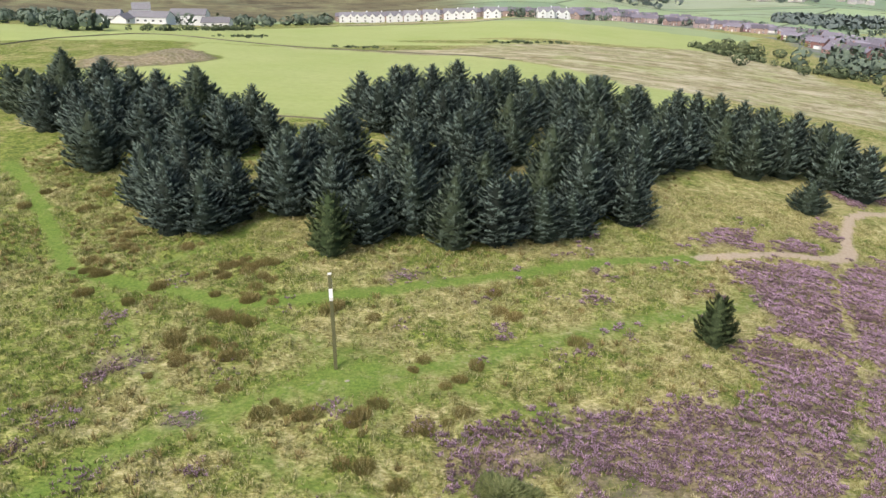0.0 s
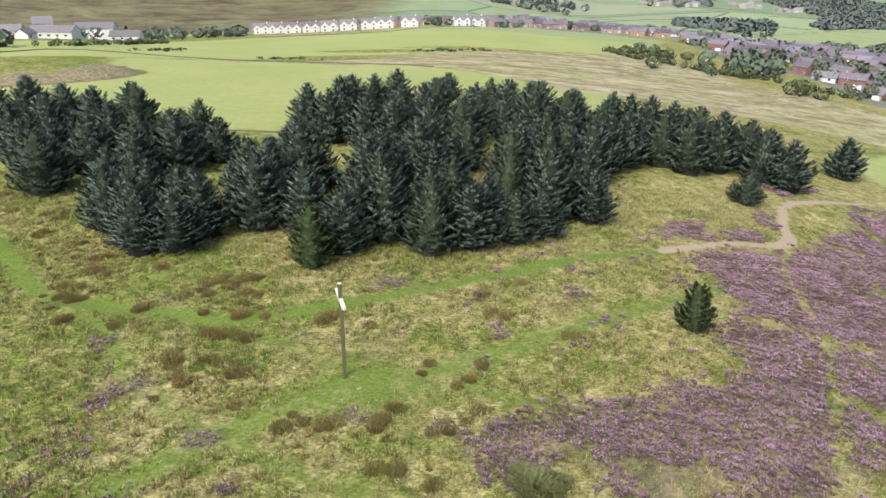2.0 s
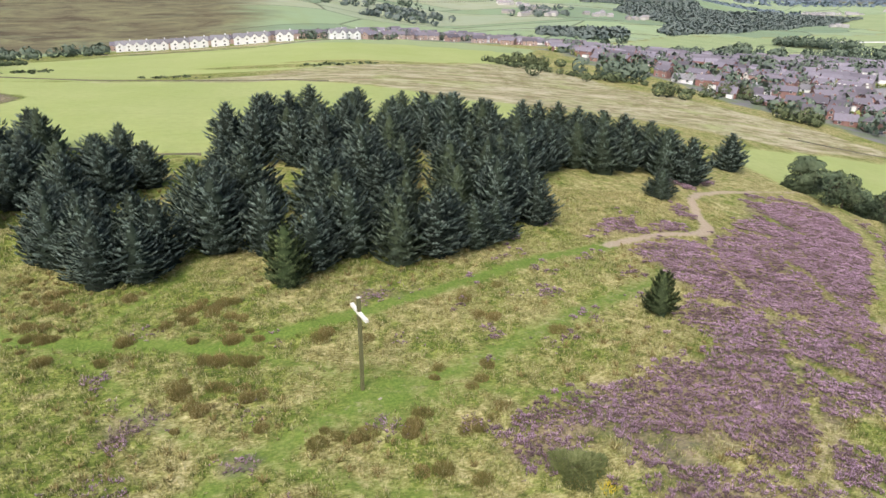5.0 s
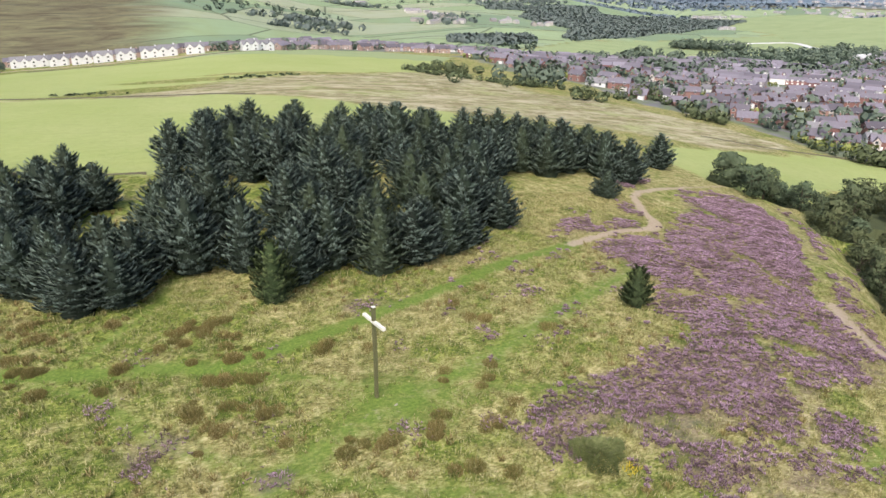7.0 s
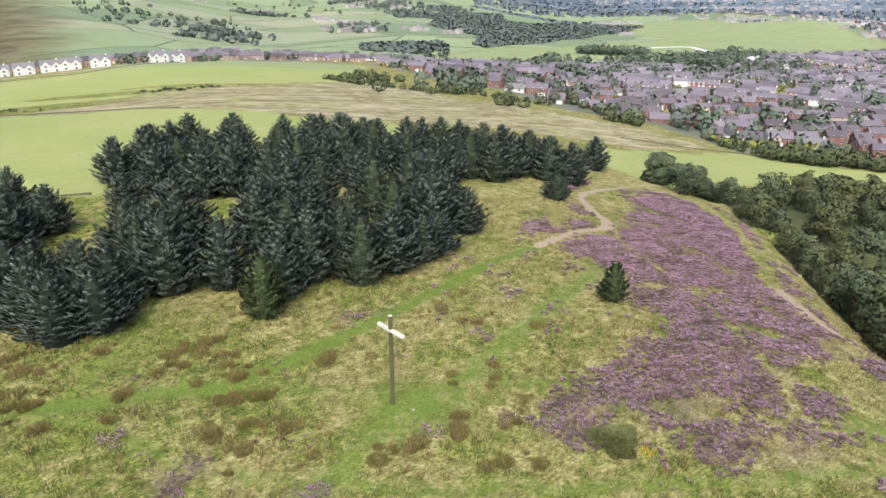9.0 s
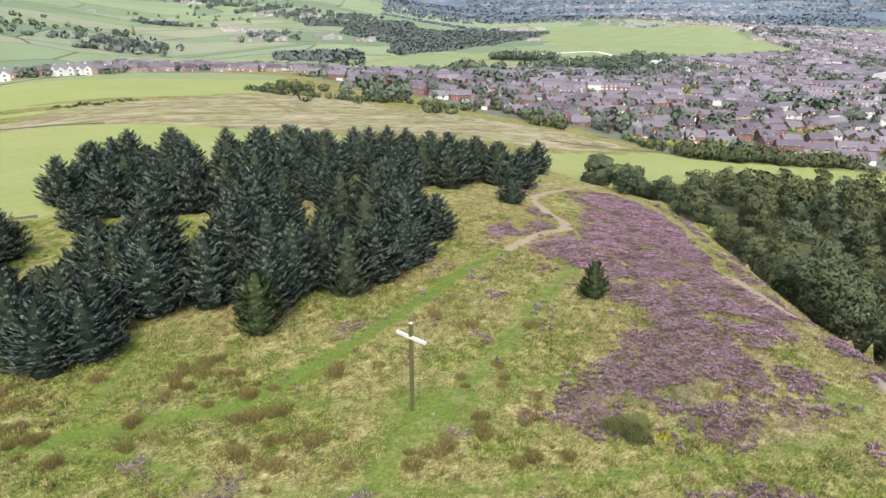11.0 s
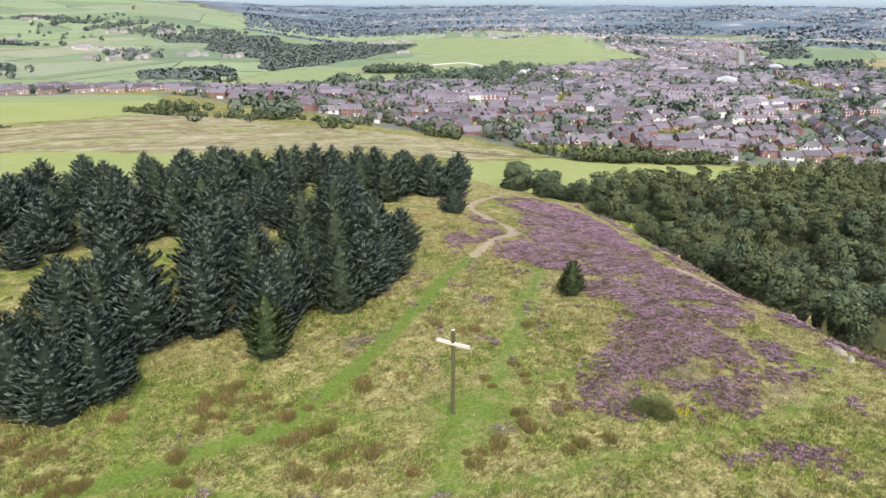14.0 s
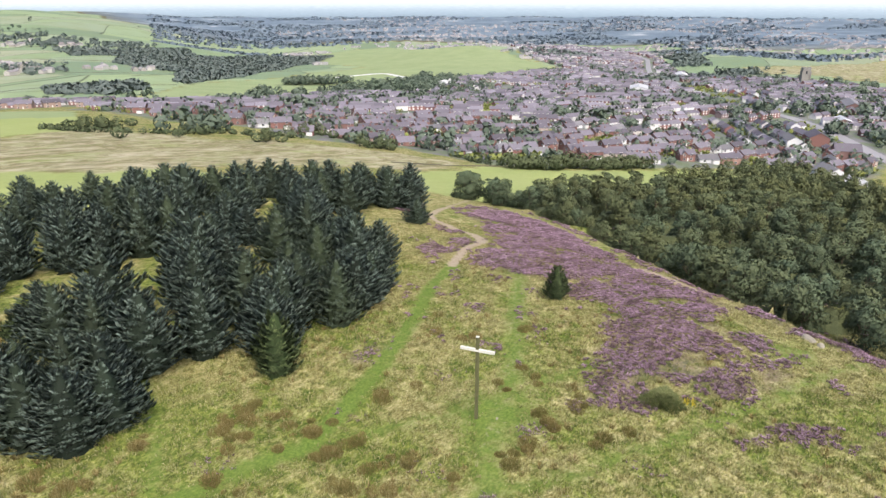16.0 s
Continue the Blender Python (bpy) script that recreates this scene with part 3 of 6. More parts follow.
STONE = plain_material("gritstone", (0.36, 0.33, 0.27), 0.9, 0.5)
TOWER_STONE = plain_material("grey_church_stone", (0.30, 0.295, 0.28), 0.9, 0.4)
WALL_STONE = plain_material("dark_field_wall_stone", (0.15, 0.14, 0.10), 0.95, 0.5)
BRICK = brick_material()
PALE_BRICK = roof_material("weathered_pale_brick", (0.36, 0.25, 0.22), (0.44, 0.36, 0.34))
ROOF = roof_material("brown_roof_tiles", (0.10, 0.093, 0.118), (0.225, 0.21, 0.26))
SLATE = roof_material("grey_slate", (0.17, 0.17, 0.19), (0.27, 0.27, 0.295))
RENDER_WHITE = plain_material("white_render", (0.74, 0.75, 0.78), 0.8)
PALE_SHEET = plain_material("pale_metal_roof", (0.60, 0.61, 0.63), 0.5, 0.2)
GLASS = plain_material("window_glass", (0.05, 0.06, 0.07), 0.12, 0.0, 0.6)
FRAME_WHITE = plain_material("white_window_frame", (0.8, 0.8, 0.79), 0.5)

# ---- the ground: one sheet to the horizon ----
def lines_out(low, high, fine, first, last, low_grow, high_grow):
    out, step = list(np.arange(first, last, fine)), fine
    while out[-1] < high:
        step = min(step * high_grow, 70)
        out.append(out[-1] + step)
    step = fine
    while out[0] > low:
        step = min(step * low_grow, 120)
        out.insert(0, out[0] - step)
    return np.array(out)


def hummocks(x, y):
    """Small relief of the rough grass near the cross."""
    wave = 0.16 * np.sin(x / 1.9 + 1.7 * np.sin(y / 3.1)) * np.sin(y / 2.3 + 1.1 * np.sin(x / 2.7)) + 0.12 * np.sin(x / 5.3 + y / 7.7) * np.cos(y / 4.9)
    wave = wave + 0.1 * np.sin(x / 0.62 + 1.9 * np.sin(y / 0.9)) * np.sin(y / 0.7 + 1.3 * np.sin(x / 1.1 + y / 2.3))
    near = 1 - smooth(80, 130, np.hypot(x, y - 50))
    mound = 2.3 * smooth(0, 8, inside(x, y, HEATHER_BANK)) * (0.8 + 0.2 * np.sin(x / 4.0 + y / 7.0))
    return mound + wave * near * (1 - 0.8 * np.clip(green_share(x, y) + sand_share(x, y), 0, 1))


def surface(x, y):
    x, y = np.asarray(x, float), np.asarray(y, float)
    return height(x, y) + hummocks(x, y)


def build_ground():
    xs = lines_out(-1500, 4900, 0.75, -62, 62, 1.06, 1.024)
    ys = lines_out(-900, 4900, 0.75, 12, 100, 1.14, 1.024)
    x, y = np.meshgrid(xs, ys)
    x, y = x.ravel(), y.ravel()
    i = np.arange((len(ys) - 1) * len(xs)).reshape(-1, len(xs))[:, :-1].ravel()
    me = mesh_of("ground", np.stack([x, y, surface(x, y)], 1), np.stack([i, i + 1, i + len(xs) + 1, i + len(xs)], 1), GROUND, shade=True)
    off, az = np.hypot(x + 50, y - 15), np.degrees(np.arctan2(x + 50, y - 15))
    pasture = np.maximum(largest(x, y, BRIGHT_PASTURE, 16.0), largest(x, y, [HILL_FIELD, PARK], 40.0))
    pale = spread(inside(x, y, PALE_FIELD), 40.0)
    pasture = pasture * (1 - spread(9 - np.hypot((x + 10) / 3, y - 327), 8)) * (1 - spread(8 - np.hypot((x - 34) / 4, y - 344), 10))
    bank = spread(inside(x, y, HEATHER_BANK), 5)
    pasture = pasture * (1 - bank)
    heather = np.maximum(heather_share(x, y), bank)
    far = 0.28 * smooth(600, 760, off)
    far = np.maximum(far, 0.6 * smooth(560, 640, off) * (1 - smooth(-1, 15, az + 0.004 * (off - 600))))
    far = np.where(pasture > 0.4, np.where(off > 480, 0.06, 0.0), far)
    # From here out the plain's painted haze colour takes over.
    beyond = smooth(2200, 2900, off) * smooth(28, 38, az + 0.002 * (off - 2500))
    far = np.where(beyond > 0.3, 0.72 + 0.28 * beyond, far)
    far = np.where(pale > 0.4, 0.0, far)
    towns = np.maximum(spread(inside(x, y, TOWN), 30), spread(inside(x, y, TERRACE), 12))
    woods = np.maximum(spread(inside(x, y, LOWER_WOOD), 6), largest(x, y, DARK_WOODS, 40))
    far = np.where((towns > 0.5) & (off < 2400), 0, far)
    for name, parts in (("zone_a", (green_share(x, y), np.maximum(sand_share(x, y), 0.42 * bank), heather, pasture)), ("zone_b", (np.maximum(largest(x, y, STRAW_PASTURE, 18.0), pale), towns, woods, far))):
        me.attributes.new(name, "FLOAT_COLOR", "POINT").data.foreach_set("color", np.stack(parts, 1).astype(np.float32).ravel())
    tagged(new("ground", me), "rough hilltop grass falling to pasture and a wide valley", "ground", kind="structure")


build_ground()

# ---- trees ----
def unit(v):
    return v / (np.linalg.norm(v, axis=-1, keepdims=True) + 1e-9)


def merged(pieces):
    verts, faces, tips, k = [], [], [], 0
    for v, f, t in pieces:
        verts.append(v), faces.append(f + k), tips.append(t)
        k += len(v)
    return np.concatenate(verts), np.concatenate(faces), np.concatenate(tips)


def conifer_crown(seed, tall, wide, levels, plump, droop, material, name="crown", inner=0.6, spray=1.0, dense=1.0):
    """Feathery boughs in tiers: each sweeps out and turns up, with narrow sprays set herringbone along it, round an
    inner mass painted dark as shade.
    """
    r = np.random.default_rng(seed)
    at, way, lie, size, light = [], [], [], [], []
    lean = r.normal(0, 0.012, 2) * tall
    up = np.array([0, 0, 1.0])
    for level in range(levels):
        u0 = (level + 0.25) / levels
        count = int(5 + 8 * (1 - u0))
        az0 = r.uniform(0, 2 * math.pi)
        for k in range(count):
            u = min(max(u0 + r.normal(0, 0.45) / levels, 0.0), 0.98)
            reach = wide * (1 - u) ** plump * (0.78 + 0.22 * min(1, u * 5)) * r.uniform(0.66, 1.12) + 0.1
            az = az0 + 2 * math.pi * (k + r.uniform(-0.3, 0.3)) / count
            d, t = np.array([math.cos(az), math.sin(az), 0]), np.array([-math.sin(az), math.cos(az), 0])
            n = int((8 + 12 * reach) * dense)
            s = 1 - 0.56 * r.uniform(0, 1, n) ** 1.1
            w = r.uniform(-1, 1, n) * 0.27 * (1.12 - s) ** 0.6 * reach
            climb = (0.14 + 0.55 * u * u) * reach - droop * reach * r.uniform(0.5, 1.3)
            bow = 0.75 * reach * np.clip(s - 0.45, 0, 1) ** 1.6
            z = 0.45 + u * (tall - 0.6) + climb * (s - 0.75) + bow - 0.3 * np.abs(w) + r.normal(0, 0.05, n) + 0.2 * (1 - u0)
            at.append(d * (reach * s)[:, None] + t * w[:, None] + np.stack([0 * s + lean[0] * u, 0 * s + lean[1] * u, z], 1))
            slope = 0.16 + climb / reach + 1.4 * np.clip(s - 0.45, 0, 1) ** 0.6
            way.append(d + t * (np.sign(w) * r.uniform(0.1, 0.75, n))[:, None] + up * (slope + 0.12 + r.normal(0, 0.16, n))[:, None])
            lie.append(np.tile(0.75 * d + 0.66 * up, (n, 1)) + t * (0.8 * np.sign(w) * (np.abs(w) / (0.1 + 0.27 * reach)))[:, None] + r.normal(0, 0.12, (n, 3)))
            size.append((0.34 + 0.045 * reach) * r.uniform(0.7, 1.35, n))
            # Outer and upper sprays get a higher tip: light painted into the crown.
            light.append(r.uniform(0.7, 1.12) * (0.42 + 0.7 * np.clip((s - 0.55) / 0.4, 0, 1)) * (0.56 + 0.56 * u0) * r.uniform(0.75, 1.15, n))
    k = 30
    rise = r.uniform(0, 1, k)
    a = r.uniform(0, 2 * math.pi, k)
    out = np.stack([np.cos(a), np.sin(a), 0 * a], 1)
    at.append(np.stack([0 * rise + lean[0], 0 * rise + lean[1], tall - 1.1 + 0.85 * rise], 1))
    way.append(out * (0.8 - 0.6 * rise)[:, None] + 0.9 * up)
    lie.append(out + 0.4 * up)
    size.append(0.5 - 0.14 * rise)
    light.append(r.uniform(0.4, 0.8, k))
    at, way, lie, size, light = np.concatenate(at), unit(np.concatenate(way)), unit(np.concatenate(lie)), np.concatenate(size) * spray, np.concatenate(light)
    side = unit(np.cross(way, lie) + 0.45 * r.normal(0, 1, way.shape))
    n = len(at)
    half = size * r.uniform(0.1, 0.17, n)
    mid = at + way * (0.3 * size)[:, None]
    v = np.stack([at - way * (0.35 * size)[:, None], mid + side * half[:, None], at + way * size[:, None], mid - side * half[:, None]], 1).reshape(-1, 3)
    quad = v.reshape(-1, 4, 3)
    away = (np.cross(quad[:, 1] - quad[:, 0], quad[:, 2] - quad[:, 0]) * lie).sum(axis=1) < 0
    v = np.where(away[:, None, None], quad[:, [0, 3, 2, 1]], quad).reshape(-1, 3)
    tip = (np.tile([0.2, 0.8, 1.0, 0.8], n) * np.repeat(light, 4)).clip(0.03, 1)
    ring, rows = 16, []
    lobes = r.integers(5, 8)
    for level in range(levels):
        for step, share in ((0.0, 1.0), (0.6, 0.86)):
            u = min((level + step) / levels, 0.985)
            ang = np.linspace(0, 2 * math.pi, ring, endpoint=False) + 0.4 * level
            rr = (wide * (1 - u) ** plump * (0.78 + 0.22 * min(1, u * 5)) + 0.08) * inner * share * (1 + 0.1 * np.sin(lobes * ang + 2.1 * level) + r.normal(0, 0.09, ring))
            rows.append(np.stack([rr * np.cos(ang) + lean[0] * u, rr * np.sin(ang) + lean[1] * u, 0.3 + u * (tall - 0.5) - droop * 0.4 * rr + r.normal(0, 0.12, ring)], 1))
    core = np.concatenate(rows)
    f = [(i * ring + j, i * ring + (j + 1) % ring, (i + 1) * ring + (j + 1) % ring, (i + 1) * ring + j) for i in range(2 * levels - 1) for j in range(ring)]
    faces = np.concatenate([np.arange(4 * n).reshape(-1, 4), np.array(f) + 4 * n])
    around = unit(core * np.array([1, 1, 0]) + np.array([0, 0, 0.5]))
    # The core's low tip paints in the shade between boughs.
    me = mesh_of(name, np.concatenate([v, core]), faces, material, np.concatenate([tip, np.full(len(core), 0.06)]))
    return soften(me, np.concatenate([np.repeat(lie, 4, axis=0), around]))


def trunk_mesh(tall, thick, material=None, bend=0.0):
    n, rings = 8, []
    for k, u in enumerate(np.linspace(0, 1, 6)):
        a = np.linspace(0, 2 * math.pi, n, endpoint=False)
        rad = thick * (1 - 0.85 * u) * (1.35 if k == 0 else 1)
        rings.append(np.stack([rad * np.cos(a) + bend * u * u, rad * np.sin(a), np.full(n, -0.3 + u * (tall + 0.3))], 1))
    faces = [(i * n + j, i * n + (j + 1) % n, (i + 1) * n + (j + 1) % n, (i + 1) * n + j) for i in range(5) for j in range(n)]
    return mesh_of("trunk", np.concatenate(rings), faces, material or BARK, shade=True)


def tree_thing(name, crowns, trunk, x, y, size, turn, label, category, group, lift=0.0):
    ob = tagged(new(name), label, category, group)
    part("trunk", trunk, ob)
    for me in crowns:
        part("crown", me, ob)
    ob.matrix_world = pose(x, y, float(surface(x, y)) + lift, 0, 0, turn) @ Matrix.Diagonal((size[0], size[0], size[1], 1))
    return ob


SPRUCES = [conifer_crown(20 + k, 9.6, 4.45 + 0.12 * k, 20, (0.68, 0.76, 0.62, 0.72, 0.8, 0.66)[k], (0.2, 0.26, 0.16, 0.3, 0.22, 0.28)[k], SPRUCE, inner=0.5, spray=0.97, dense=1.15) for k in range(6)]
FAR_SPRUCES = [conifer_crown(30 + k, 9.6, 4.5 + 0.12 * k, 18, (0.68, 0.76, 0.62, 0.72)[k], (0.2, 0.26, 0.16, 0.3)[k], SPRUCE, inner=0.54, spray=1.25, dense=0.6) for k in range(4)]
SPRUCE_TRUNK = trunk_mesh(7.6, 0.19)
WEST_FRONT_SPRUCES = [(-53.2, 98.4, 9.2), (-38.8, 83.5, 8.6), (-36.5, 87.5, 8), (-33.7, 84.8, 8.8), (-34.6, 79.5, 8.6), (-32.7, 75.9, 8.2), (-30.5, 90.3, 6), (-29.4, 81.7, 8.8), (-28.9, 76.2, 7.2), (-26.8, 80.2, 8.2), (-40.5, 89.5, 9)]
WEST_SPRUCES = [(-100, 172.4, 7.4), (-88.6, 134.6, 9.2), (-86, 148.8, 9.2), (-81.9, 158.1, 7.4), (-81.8, 129.9, 9.3), (-73.5, 120.6, 9.6), (-72.8, 137.6, 9.2), (-71.3, 124.8, 7.2), (-66.1, 138.7, 8.7), (-65.2, 116.1, 9.6), (-64.4, 145.2, 6.3), (-62.8, 123.3, 9.8), (-61.8, 112.3, 7.8), (-58.1, 132.3, 9.2), (-55, 142.4, 8.3), (-52.2, 136.9, 9.2), (-51.2, 121, 8.5), (-49.2, 106.9, 9.3), (-48.7, 114.2, 9.6), (-42.8, 108.8, 9.8), (-40.2, 123.1, 7), (-39.3, 113.5, 8.9), (-36.1, 120.4, 8.9), (-36.8, 107.6, 9.2), (-41, 101.5, 9), (-31.8, 113.5, 7.4)]
FRONT_SPRUCES = [(-22.8, 88.4, 9), (-20.4, 83.2, 9.8), (-14.4, 81.3, 9.4), (-9.6, 75.2, 7.7), (-7.9, 78.5, 8.3), (-5.5, 84.3, 9.6), (-4.5, 78.8, 9.4), (0.6, 74.6, 8.8), (0.8, 81.6, 8.2), (4.1, 86.7, 8.4), (5.3, 75.8, 8.4), (7.5, 79.2, 7.9), (11.1, 78.2, 6.5), (11.9, 89.3, 8.4), (14.7, 80.3, 5.8), (17.1, 86.5, 9.6), (22.9, 86.5, 7.6)]
MIDDLE_SPRUCES = [(-20.4, 92.6, 8.9), (-23.6, 95.4, 8.5), (-16.5, 97.1, 10.6), (-7.2, 91.7, 10.1), (-5.3, 96.8, 9.6), (0.3, 101.2, 10.4), (2.1, 106.3, 10.7), (2.3, 97.5, 8), (4.9, 103.4, 7.2), (13.9, 99.9, 9.7), (18, 91.6, 7.6), (19.6, 99, 10), (22.4, 91.6, 6.8), (22.8, 102.2, 9.8), (24.3, 94.9, 8.4), (28.7, 108.2, 9.2), (-21.7, 102.9, 7)]
BACK_SPRUCES = [(-20.5, 122.1, 5.8), (-19.7, 138.8, 9.1), (-14.7, 126.1, 9.8), (-13.8, 144.3, 9.8), (-11.7, 150.9, 9.2), (-8, 122.5, 9.8), (-7.2, 156, 8.7), (-3, 121.5, 9.8), (-2, 164, 9), (3, 120.5, 9.8), (3.2, 141.7, 9.2), (8.3, 120.2, 9.8), (11, 177.3, 6.8), (11.2, 129.1, 9.2), (13.2, 146.8, 7.8), (14.8, 150.1, 8.4), (21.5, 149.5, 9.4), (25.2, 139.2, 11), (29.5, 152.5, 9.2), (32.1, 139.9, 9.2), (33.5, 113.8, 9.6)]
EAST_SPRUCES = [(35.1, 144, 9), (38.4, 118, 9.6), (39.8, 124.5, 7.5), (44.5, 148.1, 9), (45.8, 121.8, 9.6), (48.4, 147.5, 9.1), (49.5, 118, 9.6), (51.9, 144.8, 9.6), (53, 102, 5.4), (56.5, 121.6, 9.6), (57, 144.8, 9), (60.4, 139.3, 9.2), (63.8, 118.5, 9.8), (65.6, 127.6, 9.5), (65.6, 138.6, 9.3), (67.2, 114.9, 9.2), (67.5, 122.8, 9.2), (68, 131.2, 9.2), (89.3, 131.6, 8.6)]
STANDS = {"west": WEST_FRONT_SPRUCES + WEST_SPRUCES, "front": FRONT_SPRUCES, "middle": MIDDLE_SPRUCES, "back": BACK_SPRUCES, "east": EAST_SPRUCES}
FILL = [
    [(-20, 122), (-22, 140), (-12, 158), (8, 172), (36, 166), (70, 152), (73, 122), (60, 119), (46, 118), (34, 112), (24, 106), (2, 100), (-4, 108), (-2, 122)],
    [(-94, 132), (-92, 158), (-60, 146), (-46, 132), (-34, 120), (-38, 107), (-52, 103), (-62, 114), (-76, 120)],
    [(-8, 74), (-10, 96), (22, 104), (26, 90), (16, 84), (8, 75)],
]


def plant_spruces():
    planted = [t for stand in STANDS.values() for t in stand]
    for outline, gap in zip(FILL, (7.0, 7.4, 7.0)):
        xs, ys = zip(*outline)
        for x, y in scattered(400, min(xs), max(xs), min(ys), max(ys), gap, lambda a, b: inside(a, b, outline) > 0.5, 3):
            if math.hypot(x + 3, y - 110) > 7.5 and math.hypot(x + 25, y - 107) > 9 and all(math.hypot(x - a, y - b) > 5.9 for a, b, _ in planted):
                planted.append((x, y, rng.uniform(6.6, 8.4)))
    for n, (x, y, tall) in enumerate(planted):
        k = int(rng.integers(6))
        slim = rng.uniform(0.94, 1.14) * (1.08 if y > 97 else 1.0)
        label = "small bushy spruce standing alone on the grass" if tall < 6 else "dark blue-green spruce with drooping silvery boughs"
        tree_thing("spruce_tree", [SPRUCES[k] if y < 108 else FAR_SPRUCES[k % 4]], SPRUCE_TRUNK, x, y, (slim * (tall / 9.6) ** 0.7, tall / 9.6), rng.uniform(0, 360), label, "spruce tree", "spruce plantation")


plant_spruces()
YOUNG_PINE = conifer_crown(41, 5.3, 2.1, 14, 0.6, 0.0, YOUNG, inner=0.46, spray=0.62, dense=3.0)
tree_thing("pine_tree", [YOUNG_PINE], trunk_mesh(4.6, 0.12), 24.9, 56.4, (1, 1), 0, "young bushy dark green pine at the heather's edge", "pine tree", "")
tree_thing("pine_tree", [conifer_crown(42, 7.5, 3.0, 17, 0.5, 0.04, YOUNG, inner=0.46, spray=0.7, dense=2.2)], trunk_mesh(6, 0.16), -12.9, 70.9, (1, 1), 40, "olive-green young conifer in front of the spruces", "conifer", "")

OLIVE_BUSH = conifer_crown(43, 3.0, 1.7, 9, 0.42, -0.05, YOUNG, inner=0.46, spray=0.62, dense=2.6)
for x, y, tall in ((-23.2, 105.3, 1.0), (-25.4, 103.6, 0.8), (-12.6, 99.5, 0.9)):
    tree_thing("pine_tree", [OLIVE_BUSH], trunk_mesh(2, 0.08), x, y, (tall, tall), 50 * x, "low olive-green young conifer beside the spruces", "conifer", "")


def crown_arrays(seed, tall, wide, lobes=9, leaves=170, size=0.42, low=0.3):
    """A crown of many small leaf clumps set on uneven lobes, with gaps between: vertices, faces, tips and facing."""
    r = np.random.default_rng(seed)
    pieces, facing = [], []
    heart = np.array([0, 0, tall * 0.42])
    for k in range(lobes):
        a, u = r.uniform(0, 2 * math.pi), r.uniform(0, 1)
        reach = wide * 0.74 * math.sqrt(r.uniform(0.05, 1)) * (1 - 0.55 * u * u)
        c = np.array([reach * math.cos(a), reach * math.sin(a), tall * (low + 0.08 + (0.8 - low) * u)])
        rad = np.array([wide * r.uniform(0.22, 0.4), wide * r.uniform(0.22, 0.4), tall * r.uniform(0.08, 0.15)])
        d = unit(r.normal(0, 1, (leaves, 3)) + np.array([0, 0, 0.6]))
        p = c + d * rad * r.uniform(0.72, 1.12, (leaves, 1))
        side = unit(np.cross(d, r.normal(0, 1, (leaves, 3))))
        other = unit(np.cross(d, side) + 0.5 * r.normal(0, 1, (leaves, 3)))
        s = size * r.uniform(0.6, 1.3, (leaves, 1))
        v = np.stack([p - side * s * 0.8, p + other * s + d * s * 0.35, p + side * s * 0.8 - other * s * 0.35], 1).reshape(-1, 3)
        f = facing_out(v, np.arange(3 * leaves).reshape(-1, 3), d)
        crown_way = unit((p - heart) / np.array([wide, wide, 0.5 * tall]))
        # Tip follows upward facing: tops painted lit, undersides painted shaded.
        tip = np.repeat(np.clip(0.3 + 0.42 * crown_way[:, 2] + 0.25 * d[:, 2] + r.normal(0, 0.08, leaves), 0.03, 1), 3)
        pieces.append((v, f, tip))
        facing.append(np.repeat(unit(0.6 * d + 0.7 * crown_way + 0.12 * r.normal(0, 1, d.shape)), 3, axis=0))
    return (*merged(pieces), np.concatenate(facing))


def leafy_crown(seed, tall, wide, material, lobes=9, leaves=170, size=0.42, low=0.3):
    v, f, tip, facing = crown_arrays(seed, tall, wide, lobes, leaves, size, low)
    return soften(mesh_of("crown", v, f, material, tip), facing)


def crowded_crowns(places, seed, label):
    """The wood farther down the slope: crowns side by side in one mesh."""
    r = np.random.default_rng(seed)
    kinds = [crown_arrays(140 + k, 8.6, 4.3, 20, 40, 0.44, 0.05) for k in range(4)]
    verts, faces, tips, facing, count = [], [], [], [], 0
    for n, (x, y) in enumerate(places):
        v, f, tip, look_way = kinds[n % 4]
        a, k = r.uniform(0, 2 * math.pi), r.uniform(0.8, 1.35)
        turn = np.array([[math.cos(a), -math.sin(a), 0], [math.sin(a), math.cos(a), 0], [0, 0, 1]])
        verts.append(v @ turn.T * np.array([k, k, k * r.uniform(0.9, 1.25)]) + np.array([x, y, float(height(x, y))]))
        faces.append(f + count), tips.append(tip), facing.append(look_way @ turn.T)
        count += len(v)
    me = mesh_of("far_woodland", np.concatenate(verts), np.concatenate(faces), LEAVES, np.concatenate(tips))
    tagged(new("far_woodland", soften(me, np.concatenate(facing))), label, "trees", kind="stuff")


